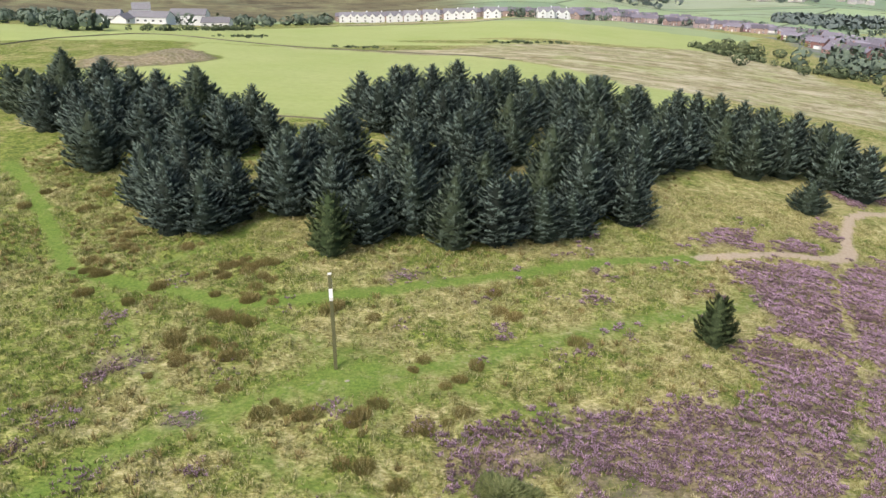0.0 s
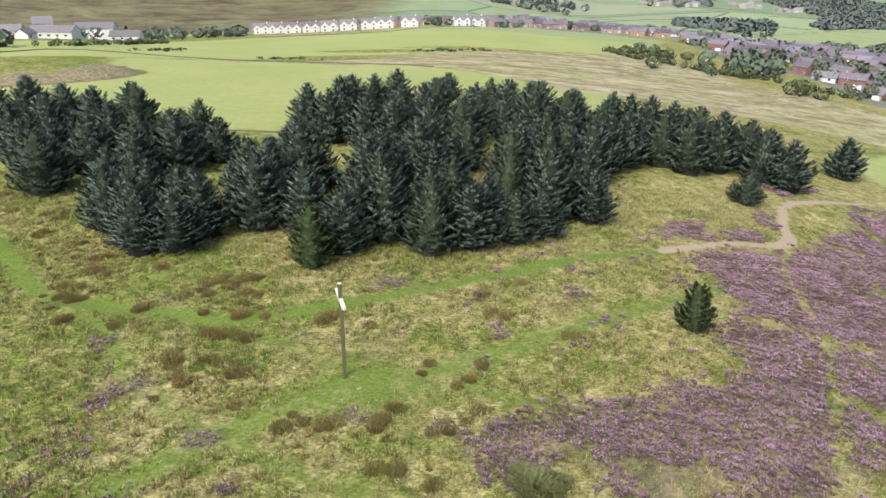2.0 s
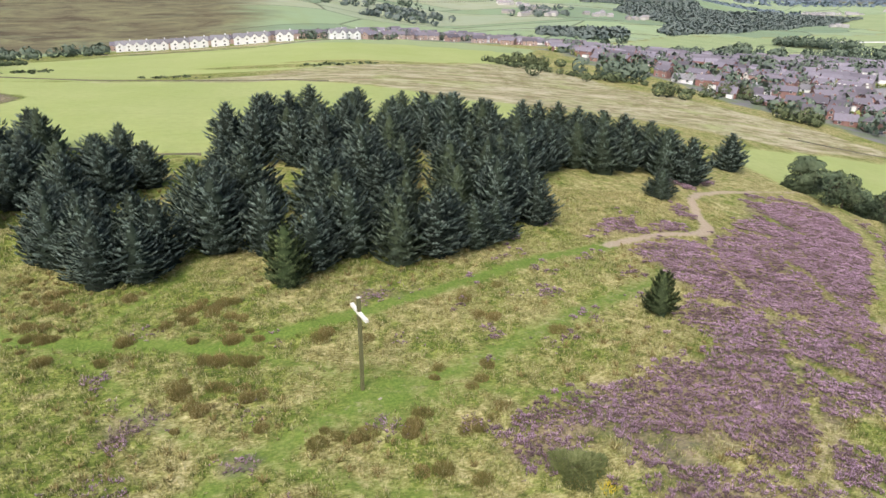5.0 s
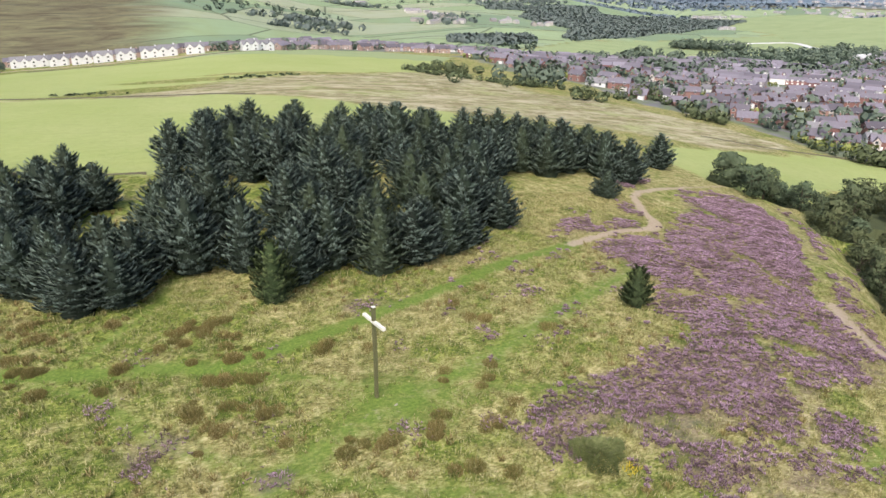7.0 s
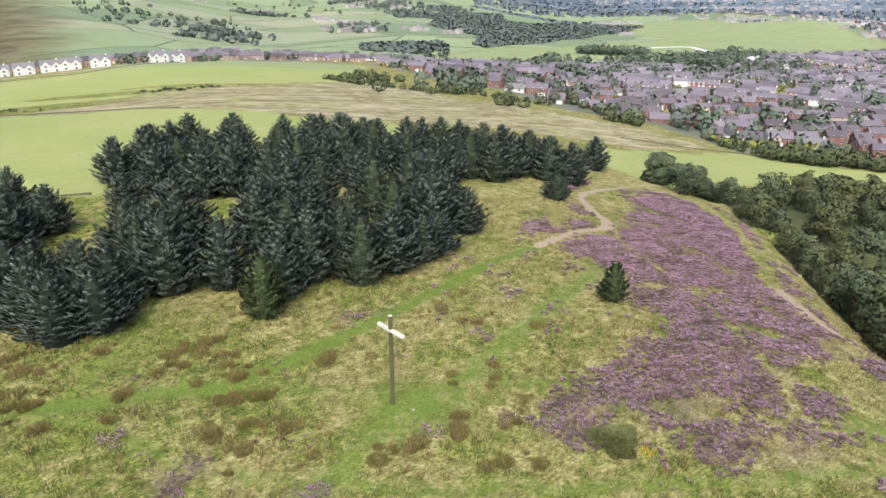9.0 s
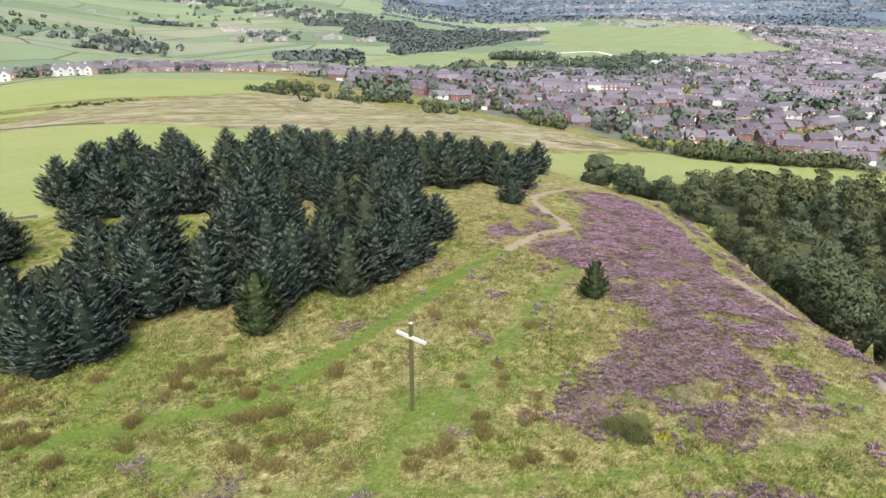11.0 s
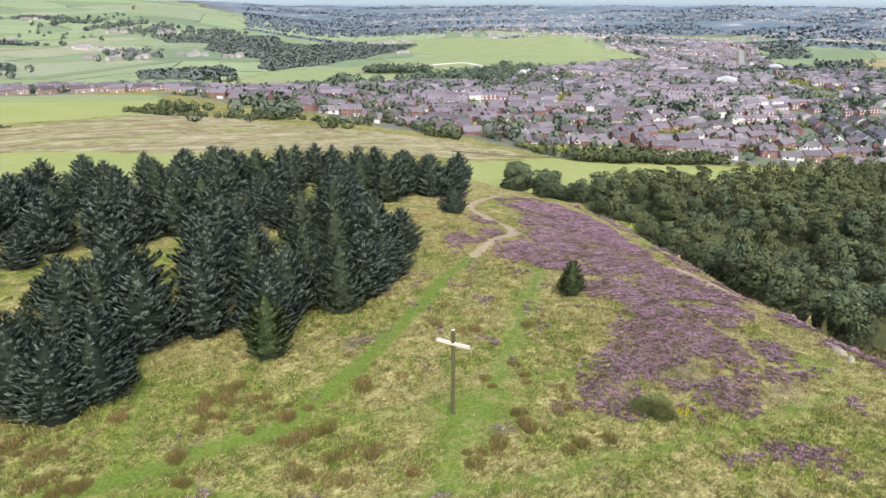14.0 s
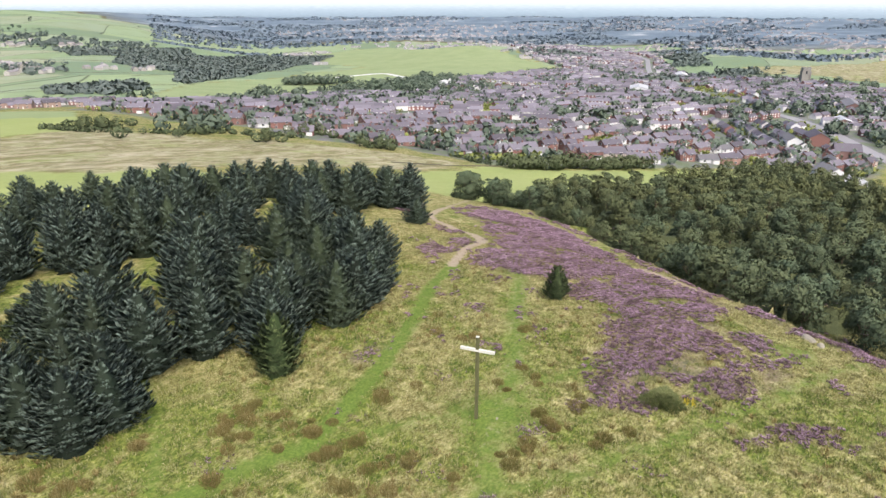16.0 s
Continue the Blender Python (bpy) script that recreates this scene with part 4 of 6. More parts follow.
def limbed_trunk(seed, tall, thick, limbs=5):
    r = np.random.default_rng(seed)
    pieces, n = [], 6

    def limb(base, way, length, rad):
        way = unit(np.array(way))
        a = unit(np.cross(way, (0.3, 0.5, 0.8)))
        b = np.cross(way, a)
        ang = np.linspace(0, 2 * math.pi, n, endpoint=False)
        ring = np.cos(ang)[:, None] * a + np.sin(ang)[:, None] * b
        rows = [base + way * length * u + np.array([0, 0, 0.15 * length * u * u]) + ring * rad * (1 - 0.7 * u) for u in (0, 0.35, 0.7, 1)]
        f = np.array([(i * n + j, i * n + (j + 1) % n, (i + 1) * n + (j + 1) % n, (i + 1) * n + j) for i in range(3) for j in range(n)])
        pieces.append((np.concatenate(rows), f, np.zeros(4 * n)))

    limb(np.array([0, 0, -0.4]), (0.05, 0.03, 1), tall * 0.75, thick)
    for k in range(limbs):
        az = r.uniform(0, 2 * math.pi)
        limb(np.array([0, 0, tall * r.uniform(0.22, 0.5)]), (math.cos(az), math.sin(az), r.uniform(0.5, 1.1)), tall * r.uniform(0.3, 0.42), thick * 0.5)
    v, f, _ = merged(pieces)
    return mesh_of("trunk", v, f, BARK, shade=True)


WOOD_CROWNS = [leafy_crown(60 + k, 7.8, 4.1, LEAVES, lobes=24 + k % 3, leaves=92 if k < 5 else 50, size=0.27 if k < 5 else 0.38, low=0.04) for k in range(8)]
WOOD_TRUNKS = [limbed_trunk(80 + k, 7.4, 0.2) for k in range(2)]


def plant_lower_wood():
    xs, ys = zip(*LOWER_WOOD)
    places = scattered(520, min(xs), max(xs), min(ys), max(ys), 7.0, lambda a, b: inside(a, b, LOWER_WOOD) > 2.5, 8)
    verge = np.array([(98.5, 111), (107, 111.5), (112, 112.5), (118, 114), (101.5, 110), (104.5, 114), (109.5, 115), (115, 117.5), (107.5, 108), (106.5, 104), (103.5, 96), (99.5, 90.5), (96, 82.5), (91.5, 77), (87, 70.5), (82, 66), (77.5, 59.5), (72, 54.5), (67.5, 49.5), (63, 43.5), (58.5, 39), (55, 33), (51.5, 28.5)])
    places = np.concatenate([verge, places[np.min(np.hypot(places[:, None, 0] - verge[:, 0], places[:, None, 1] - verge[:, 1]), axis=1) > 3.6]])
    order = np.argsort(np.hypot(places[:, 0] - 60, places[:, 1] - 60))
    for n, (x, y) in enumerate(places[order][:300]):
        tall = rng.uniform(0.8, 1.25) * (1.0 + 0.1 * float(smooth(4, 16, inside(np.array([x]), np.array([y]), LOWER_WOOD)[0])))
        tree_thing("woodland_tree", [WOOD_CROWNS[n % 5 if n < 130 else 5 + n % 3]], WOOD_TRUNKS[n % 2], x, y, (tall * rng.uniform(0.85, 1.1), tall), rng.uniform(0, 360), "leafy green tree in the crowded wood below the brow", "tree", "trees of the lower wood")
    return places[order][300:]


REST_OF_WOOD = plant_lower_wood()
tree_thing("woodland_tree", [leafy_crown(91, 7.6, 4.6, LEAVES, 26, 360, 0.27, -0.02)], limbed_trunk(92, 8, 0.2), 101.5, 120.5, (1.15, 1.1), 0, "round-headed green tree standing at the corner of the wood", "tree", "trees of the lower wood")

# ---- the wooden cross ----
def rounded_beam(name, length, w, d, material, bevel=0.02):
    bm = bmesh.new()
    box(bm, -w / 2, w / 2, -d / 2, d / 2, 0, length)
    bmesh.ops.bevel(bm, geom=bm.edges[:], offset=bevel, segments=2, affect="EDGES")
    bmesh.ops.subdivide_edges(bm, edges=[e for e in bm.edges if e.calc_length() > 1], cuts=6)
    for v in bm.verts:
        v.co.x += 0.012 * math.sin(v.co.z * 1.1)
        v.co.y += 0.009 * math.sin(v.co.z * 0.8 + 1)
    return bm_mesh(name, bm, material)


def build_cross(x, y, turn):
    cross = tagged(new("wooden_cross"), "tall weathered timber cross with a bleached white crossbeam", "cross")
    z = float(surface(x, y))
    part("post", rounded_beam("post", 9.05, 0.29, 0.29, POST), cross)
    beam = part("crossbeam", rounded_beam("crossbeam", 3.35, 0.26, 0.3, WHITE_WOOD), cross, "bleached white crossbeam")
    beam.matrix_basis = pose(-1.675, 0.0, 7.72, 0, 90, 0)
    cap = part("cap", rounded_beam("cap", 0.05, 0.31, 0.31, WHITE_WOOD, 0.01), cross, "pale sawn end of the post")
    cap.matrix_basis = pose(0, 0, 9.052)
    for u in (-0.07, 0.07):
        bm = bmesh.new()
        bmesh.ops.create_cone(bm, segments=10, radius1=0.03, radius2=0.022, depth=0.05, cap_ends=True)
        bolt = part("bolt", bm_mesh("bolt", bm, STONE), cross)
        bolt.matrix_basis = pose(u, -0.18, 7.72, 90, 0, 0)
    cross.matrix_world = pose(x, y, z - 0.35, 0, 0, turn)


build_cross(-8.1, 48.6, 103.0)


# ---- grass, rushes and heather ----
def blades(places, count, tall, splay, width, seed, curl=0.5):
    """Tufts of bent blades on the ground: vertices, faces, tips."""
    r = np.random.default_rng(seed)
    n = len(places)
    z = surface(places[:, 0], places[:, 1])
    root = np.repeat(np.column_stack([places, z - 0.03]), count, axis=0)
    h = np.repeat(tall, count) * r.uniform(0.6, 1.2, n * count)
    az = r.uniform(0, 2 * math.pi, n * count)
    out = np.stack([np.cos(az), np.sin(az), 0 * az], 1)
    root = root + out * (np.repeat(splay, count) * r.uniform(0, 0.6, n * count))[:, None]
    side = np.stack([-np.sin(az), np.cos(az), 0 * az], 1) * width
    mid = root + np.column_stack([out[:, :2] * (0.35 * h)[:, None], 0.75 * h])
    end = root + np.column_stack([out[:, :2] * (curl * h + 0.35 * h)[:, None], h * r.uniform(0.6, 1.05, n * count)])
    v = np.stack([root - side, root + side, mid + 0.7 * side, mid - 0.7 * side, end], 1).reshape(-1, 3)
    i = 5 * np.arange(n * count)
    f = np.concatenate([np.stack([i, i + 1, i + 2], 1), np.stack([i, i + 2, i + 3], 1), np.stack([i + 3, i + 2, i + 4], 1)])
    return v, f, np.tile([0, 0, 0.5, 0.5, 1.0], n * count)


def spikes(places, count, tall, splay, width, seed, lift=None):
    """Tufts of single pointed leaves: vertices, faces, tips."""
    r = np.random.default_rng(seed)
    k = len(places) * count
    root = np.repeat(np.column_stack([places, surface(places[:, 0], places[:, 1]) - 0.02]), count, axis=0)
    if lift is not None:
        root[:, 2] += np.repeat(lift, count)
    az = r.uniform(0, 2 * math.pi, k)
    out = np.stack([np.cos(az), np.sin(az), 0 * az], 1)
    root = root + out * (splay * r.uniform(0, 1, k))[:, None]
    h = np.repeat(tall, count) * r.uniform(0.6, 1.25, k)
    turn = r.uniform(0, 2 * math.pi, k)
    side = np.stack([np.cos(turn), np.sin(turn), 0 * turn], 1) * width * r.uniform(0.7, 1.3, k)[:, None]
    end = root + out * (0.45 * h * r.uniform(0, 1.3, k))[:, None] + np.stack([r.normal(0, 0.05, k), r.normal(0, 0.05, k), h], 1)
    v = np.stack([root - side, root + side, end], 1).reshape(-1, 3)
    return v, np.arange(3 * k).reshape(-1, 3), np.tile([0.0, 0.0, 1.0], k)


def under_trees(x, y):
    shade = np.zeros(np.shape(x), bool)
    for stand in STANDS.values():
        for a, b, tall in stand:
            shade |= np.hypot(x - a, y - b) < 0.22 * tall
    return shade


def sow_grass():
    def keep(x, y):
        bare = np.clip(1.25 * green_share(x, y) + 1.4 * sand_share(x, y) + 0.62 * heather_share(x, y), 0, 1)
        return (rng.uniform(0, 1, np.shape(x)) > bare) & ~under_trees(x, y)

    near = scattered(66000, -66, 62, 9, 104, 0, keep, 3)
    clump = 0.5 + 0.5 * np.sin(near[:, 0] / 0.7 + 2 * np.sin(near[:, 1] / 1.1)) * np.sin(near[:, 1] / 0.8 + np.sin(near[:, 0] / 1.7))
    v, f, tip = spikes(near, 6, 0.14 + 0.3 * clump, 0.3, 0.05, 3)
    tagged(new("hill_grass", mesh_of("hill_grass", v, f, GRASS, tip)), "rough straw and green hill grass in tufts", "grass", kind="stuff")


RUSHES_BY_THE_WAY = [(-23.7, 65.3), (-25, 64.2), (-21.1, 56.4), (-19, 59.6), (-35.3, 59.7), (-30, 58.2), (-28.7, 61.7), (-20, 51.9), (-23.1, 52.5), (6.8, 58.2), (5, 62.8), (12.3, 54.4), (2.1, 47.6), (-5.5, 41.7), (-4, 44), (-0.4, 41.8), (2.3, 43.5), (-9.7, 42.2), (-10.7, 58.2), (-37.3, 64.9), (-35.7, 64.1), (-37.4, 74.2), (-58.4, 97.7), (-54.3, 90.3), (-55.2, 82.5), (-55.5, 88), (-49.3, 89.4), (-41.1, 79.4), (-40.1, 75), (-46.8, 87.2), (-49.5, 74.9), (-47.3, 82.4)]
RUSHES_ON_THE_SLOPE = [(-4.1, 37.3), (-12.5, 42.3), (-16.5, 45.5), (-21.9, 68.9), (-20.5, 66.9), (-22.4, 60.5), (-20, 56.1), (-16.4, 59.6), (-17.3, 55.6), (5.8, 59.5), (9.9, 65.9), (-1, 50.4), (-8.7, 42.6), (-5, 42.6), (1.4, 42.2), (-1.6, 35.8), (-21.2, 48.7), (-36, 71), (-38.3, 67.5), (-29.3, 71.1), (3.4, 50), (-17.8, 64.5), (-23.4, 66.8), (-22.8, 64.5), (-22.6, 67.4), (-20, 68.1), (-18.6, 68), (-19, 65.1), (-19.1, 62.7), (-18.7, 60), (-20.8, 65.7), (-37.8, 66.8), (-36.3, 64.4), (-35.1, 64.2), (-37.6, 64.4), (-34.8, 59.8), (-28.5, 62), (-19.9, 57), (-18.4, 56.1), (-18.9, 51.2), (-17.5, 49.6), (-6.2, 57.3), (-10, 58.9), (-36.6, 70.4), (-36.5, 74.7), (-29.4, 71.5), (-23, 51.6)]


def sow_tussocks():
    shapes = []
    for k in range(5):
        r = np.random.default_rng(130 + k)
        n = 600
        az, rad = r.uniform(0, 2 * math.pi, n), 0.85 * np.sqrt(r.uniform(0, 1, n)) * (1 + 0.2 * np.sin(3 * k + r.uniform(0, 6)))
        root = np.stack([rad * np.cos(az) * (1 + 0.35 * (k % 2)), rad * np.sin(az), np.full(n, -0.12)], 1)
        out = np.stack([np.cos(az), np.sin(az), 0 * az], 1)
        h = (0.95 - 0.7 * rad ** 2) * r.uniform(0.5, 1.15, n)
        way = r.uniform(0, math.pi, n)
        side = np.stack([np.cos(way), np.sin(way), 0 * az], 1) * 0.028
        end = root + out * (0.28 * h)[:, None] + np.stack([r.normal(0, 0.06, n), r.normal(0, 0.06, n), h], 1)
        v = np.stack([root - side, root + side, end], 1).reshape(-1, 3)
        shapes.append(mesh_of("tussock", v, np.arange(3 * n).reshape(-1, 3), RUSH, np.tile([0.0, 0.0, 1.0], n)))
    spots = RUSHES_BY_THE_WAY + RUSHES_ON_THE_SLOPE

    def keep(x, y):
        return (green_share(x, y) < 0.3) & (heather_share(x, y) < 0.4) & (sand_share(x, y) < 0.3) & ~under_trees(x, y)

    near = []
    for x, y in spots:
        near.append((x, y, rng.uniform(0.55, 0.95)))
        for k in range(int(rng.integers(0, 3))):
            near.append((x + rng.normal(0, 1.2), y + rng.normal(0, 0.9), rng.uniform(0.25, 0.65)))
    for n, (x, y, s) in enumerate(near):
        ob = tagged(new("rush_tussock", shapes[n % 5]), "brown tussock of rushes and dead grass", "tussock", "rush tussocks")
        ob.matrix_world = pose(x, y, float(surface(x, y)), 0, 0, rng.uniform(0, 360)) @ Matrix.Diagonal((s * 1.15, s * 1.15, s, 1))
    small = scattered(2200, -68, 40, 12, 112, 1.1, keep, 4)
    drift = np.sin(small[:, 0] / 6.5 + 2 * np.sin(small[:, 1] / 9)) + np.sin(small[:, 1] / 5.2)
    small = small[drift + rng.normal(0, 0.5, len(small)) > 0.35]
    v, f, tip = blades(small, 26, rng.uniform(0.3, 0.62, len(small)), np.full(len(small), 0.55), 0.04, 9, 0.4)
    tagged(new("dead_grass_tufts", mesh_of("dead_grass_tufts", v, f, RUSH, tip)), "scattered small tufts of brown dead grass", "grass", kind="stuff")


def sow_heather():
    def keep(x, y):
        wave = 0.3 * np.sin(x / 1.7 + 1.3 * np.sin(y / 2.1)) * np.sin(y / 1.9 + 0.6 * np.sin(x / 3.3)) + rng.normal(0, 0.17, np.shape(x))
        gaps = np.sin(x / 4.3 + 1.9 * np.sin(y / 5.1)) * np.sin(y / 3.7 + 1.4 * np.sin(x / 6.3)) + 0.4 * np.sin(x / 1.3) * np.sin(y / 1.5 + x / 2.1)
        return heather_share(x, y) + wave - 0.7 * np.clip(gaps - 0.26, 0, 1) - 0.3 * smooth(82, 100, y) - 0.2 * np.clip(gaps + 0.2, 0, 1) * (1 - smooth(40, 56, y)) > 0.53

    heads = scattered(5600, 0, 100, 9, 122, 0.55, keep, 30)
    bush = np.random.default_rng(77)
    size = bush.uniform(0.3, 0.62, len(heads))
    spots = np.repeat(heads, 10, axis=0) + bush.normal(0, 0.5, (10 * len(heads), 2)) * np.repeat(size, 10)[:, None]
    dome = np.clip(1 - (np.hypot(*(spots - np.repeat(heads, 10, axis=0)).T) / (1.3 * np.repeat(size, 10))) ** 2, 0.1, 1) * np.repeat(size, 10)
    few = scattered(170, -36, 30, 28, 70, 0, lambda x, y: np.sin(x / 3.1 + y / 4.7) * np.sin(y / 3.3 - x / 6.1) > 0.8, 30)
    clumps = ((-25.8, 48.6, 1.1), (-27.4, 46.5, 0.8), (-18.2, 41.4, 0.7), (-30.1, 55.3, 0.8), (-27.2, 41.1, 0.9), (-7, 43, 0.7), (-0.7, 41.9, 0.45), (-28.4, 37.4, 0.9), (-22.4, 35, 0.9), (-4, 66, 1.0), (-15, 36, 0.6))
    named = np.concatenate([rng.normal(0, s, (int(60 * s), 2)) + (a, b) for a, b, s in clumps])
    spots = np.concatenate([spots, few, named])
    mound = np.concatenate([dome, np.full(len(spots) - len(dome), 0.25)])
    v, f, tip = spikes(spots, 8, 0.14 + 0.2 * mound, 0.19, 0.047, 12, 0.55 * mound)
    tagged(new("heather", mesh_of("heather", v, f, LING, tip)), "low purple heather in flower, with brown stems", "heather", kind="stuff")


sow_grass()
sow_tussocks()
sow_heather()


def feathery_shrub(seed, wide, tall, count):
    """A loose dome of fine upright twigs."""
    r = np.random.default_rng(seed)
    az, rad = r.uniform(0, 2 * math.pi, count), np.sqrt(r.uniform(0, 1, count))
    lobe = 1 + 0.22 * np.sin(3 * az + 1) + 0.12 * np.sin(7 * az)
    out = np.stack([np.cos(az), np.sin(az), 0 * az], 1)
    top = tall * np.sqrt(np.clip(1 - 0.9 * rad ** 2, 0.03, 1)) * r.uniform(0.35, 1.0, count)
    root = out * (wide * rad * lobe)[:, None] + np.stack([0 * az, 0 * az, 0.8 * top], 1)
    end = root + out * (0.25 * r.uniform(0, 1.4, count))[:, None] + np.stack([r.normal(0, 0.12, count), r.normal(0, 0.12, count), 0.16 + 0.16 * r.uniform(0, 1, count)], 1)
    way = r.uniform(0, math.pi, count)
    side = np.stack([np.cos(way), np.sin(way), 0 * way], 1) * 0.045
    v = np.stack([root - side, root + side, end], 1).reshape(-1, 3)
    low = np.clip(top / tall, 0.05, 1)
    return mesh_of("shrub", v, np.arange(3 * count).reshape(-1, 3), GORSE, np.stack([0.4 * low, 0.4 * low, low], 1).ravel())


shrub = tagged(new("willow_shrub", feathery_shrub(97, 1.9, 1.8, 5000)), "feathery olive-green willow shrub among the heather", "shrub")
shrub.matrix_world = pose(5.3, 35.0, float(surface(5.3, 35.0)) - 0.15)
flower_rng = np.random.default_rng(98)
heads = flower_rng.normal(0, 0.5, (22, 2)) + (6.6, 32.6)
fv, ff, ft = spikes(heads, 3, np.full(22, 0.5), 0.06, 0.04, 99)
tagged(new("yellow_flowers", mesh_of("yellow_flowers", fv, ff, plain_material("yellow_ragwort_flowers", (0.62, 0.50, 0.05), 0.8, 0.3), ft)), "small patch of yellow ragwort beside the shrub", "flowers", kind="stuff")


def boulder(x, y, s, turn, flat=0.45):
    bm = bmesh.new()
    bmesh.ops.create_icosphere(bm, subdivisions=2, radius=1)
    for v in bm.verts:
        v.co *= 1 + 0.28 * noise.noise(v.co * 1.3 + Vector((x, y, 0)))
    ob = tagged(new("boulder", bm_mesh("boulder", bm, STONE)), "pale gritstone slab on the brow of the hill", "rock", "rocks on the brow")
    ob.matrix_world = pose(x, y, float(surface(x, y)), 4, -6, turn) @ Matrix.Diagonal((s, s * 0.6, s * flat, 1))


for spot in ((33.3, 25.7, 1.3, 40), (34.8, 26.9, 0.8, 70), (31.8, 24.1, 0.7, 10), (10.2, 42.6, 0.28, 0), (-6.9, 47.0, 0.2, 20)):
    boulder(*spot)

# ---- houses ----
def gable_roof(w, d, eaves, rise, over=0.35, thick=0.18):
    """Two slopes along x, with overhang and thickness."""
    bm = bmesh.new()
    x = w / 2 + over
    y = d / 2 + over
    low = eaves - rise * over / (d / 2)
    prof = [(-y, low), (0, eaves + rise), (y, low), (y, low - thick), (0, eaves + rise - thick), (-y, low - thick)]
    ends = [[bm.verts.new((s * x, a, b)) for a, b in prof] for s in (-1, 1)]
    for i in range(6):
        j = (i + 1) % 6
        bm.faces.new((ends[0][i], ends[0][j], ends[1][j], ends[1][i]))
    bm.faces.new((ends[0][0], ends[0][5], ends[0][4], ends[0][1]))
    bm.faces.new((ends[0][1], ends[0][4], ends[0][3], ends[0][2]))
    bm.faces.new((ends[1][1], ends[1][4], ends[1][5], ends[1][0]))
    bm.faces.new((ends[1][2], ends[1][3], ends[1][4], ends[1][1]))
    bmesh.ops.recalc_face_normals(bm, faces=bm.faces[:])
    return bm


def walls_with_gables(w, d, eaves, rise, foot=2.5):
    bm = bmesh.new()
    prof = [(-d / 2, -foot), (d / 2, -foot), (d / 2, eaves), (0, eaves + rise), (-d / 2, eaves)]
    ends = [[bm.verts.new((s * w / 2, a, b)) for a, b in prof] for s in (-1, 1)]
    for i in range(5):
        j = (i + 1) % 5
        bm.faces.new((ends[0][i], ends[0][j], ends[1][j], ends[1][i]))
    bm.faces.new(ends[0][::-1])
    bm.faces.new(ends[1])
    bmesh.ops.recalc_face_normals(bm, faces=bm.faces[:])
    return bm


def slab(name, x0, x1, y0, y1, z0, z1, material):
    bm = bmesh.new()
    box(bm, x0, x1, y0, y1, z0, z1)
    return bm_mesh(name, bm, material)


def house_kind(w, d, eaves, rise, wall, roof, porch=False, front_gable=0, label="", category="house", group=""):
    """One house with its parts, to be copied."""
    house = tagged(new("house"), label, category, group)
    part("wall", bm_mesh("wall", walls_with_gables(w, d, eaves, rise), wall), house)
    part("roof", bm_mesh("roof", gable_roof(w, d, eaves, rise + 0.12), roof), house)
    for at in (-0.25, 0.25)[:front_gable]:
        g = part("front_gable", bm_mesh("front_gable", walls_with_gables(d * 0.55, w * 0.36, eaves, rise * 0.75), wall), house)
        g.matrix_basis = pose(w * at, -d * 0.32, 0, 0, 0, 90)
        g = part("gable_roof", bm_mesh("gable_roof", gable_roof(d * 0.55, w * 0.36, eaves, rise * 0.75 + 0.1, 0.25), roof), house)
        g.matrix_basis = pose(w * at, -d * 0.32, 0, 0, 0, 90)
    part("chimney", slab("chimney", w * 0.3, w * 0.3 + 0.7, -0.35, 0.35, eaves + rise * 0.4, eaves + rise + 0.9, wall), house)
    pane = slab("window", -0.62, 0.62, -0.03, 0.03, -0.55, 0.55, GLASS)
    surround = slab("window_frame", -0.74, 0.74, -0.02, 0.02, -0.66, 0.66, FRAME_WHITE)
    rows = (1.5,) if eaves < 3.5 else (1.5, 4.0)
    out = 0.6 * d if front_gable else 0.5 * d
    for z in rows:
        for x, y in ((-0.27 * w, out), (0.24 * w, out if front_gable > 1 else 0.5 * d)):
            for s in (-1, 1):
                yy = s * (y if s < 0 else 0.5 * d)
                win = part("window", surround, house)
                win.matrix_basis = pose(x, yy + s * 0.02, z)
                glass = part("pane", pane, win)
                glass.matrix_basis = pose(0, s * 0.012, 0)
    for s in (-1, 1):
        win = part("window", surround, house)
        win.matrix_basis = pose(s * (w / 2 + 0.02), 0.6, rows[-1], 0, 0, 90)
        glass = part("pane", pane, win)
        glass.matrix_basis = pose(0, -s * 0.012, 0)
    part("door", slab("door", -0.45, 0.45, -0.5 * d - 0.06, -0.5 * d + 0.02, 0, 2.05, FRAME_WHITE), house)
    if not front_gable:
        sun_room = part("conservatory", slab("conservatory", -w * 0.42, -w * 0.1, 0.5 * d + 0.01, 0.5 * d + 2.8, -1, 2.3, FRAME_WHITE), house)
        part("conservatory_roof", slab("conservatory_roof", -w * 0.42 - 0.15, -w * 0.1 + 0.15, 0.5 * d + 0.012, 0.5 * d + 2.95, 2.302, 2.42, SLATE), sun_room)
    if porch:
        part("porch", slab("porch", -1.0, 1.0, -0.5 * d - 1.1, -0.5 * d - 0.065, -1, 2.4, wall), house)
    return house


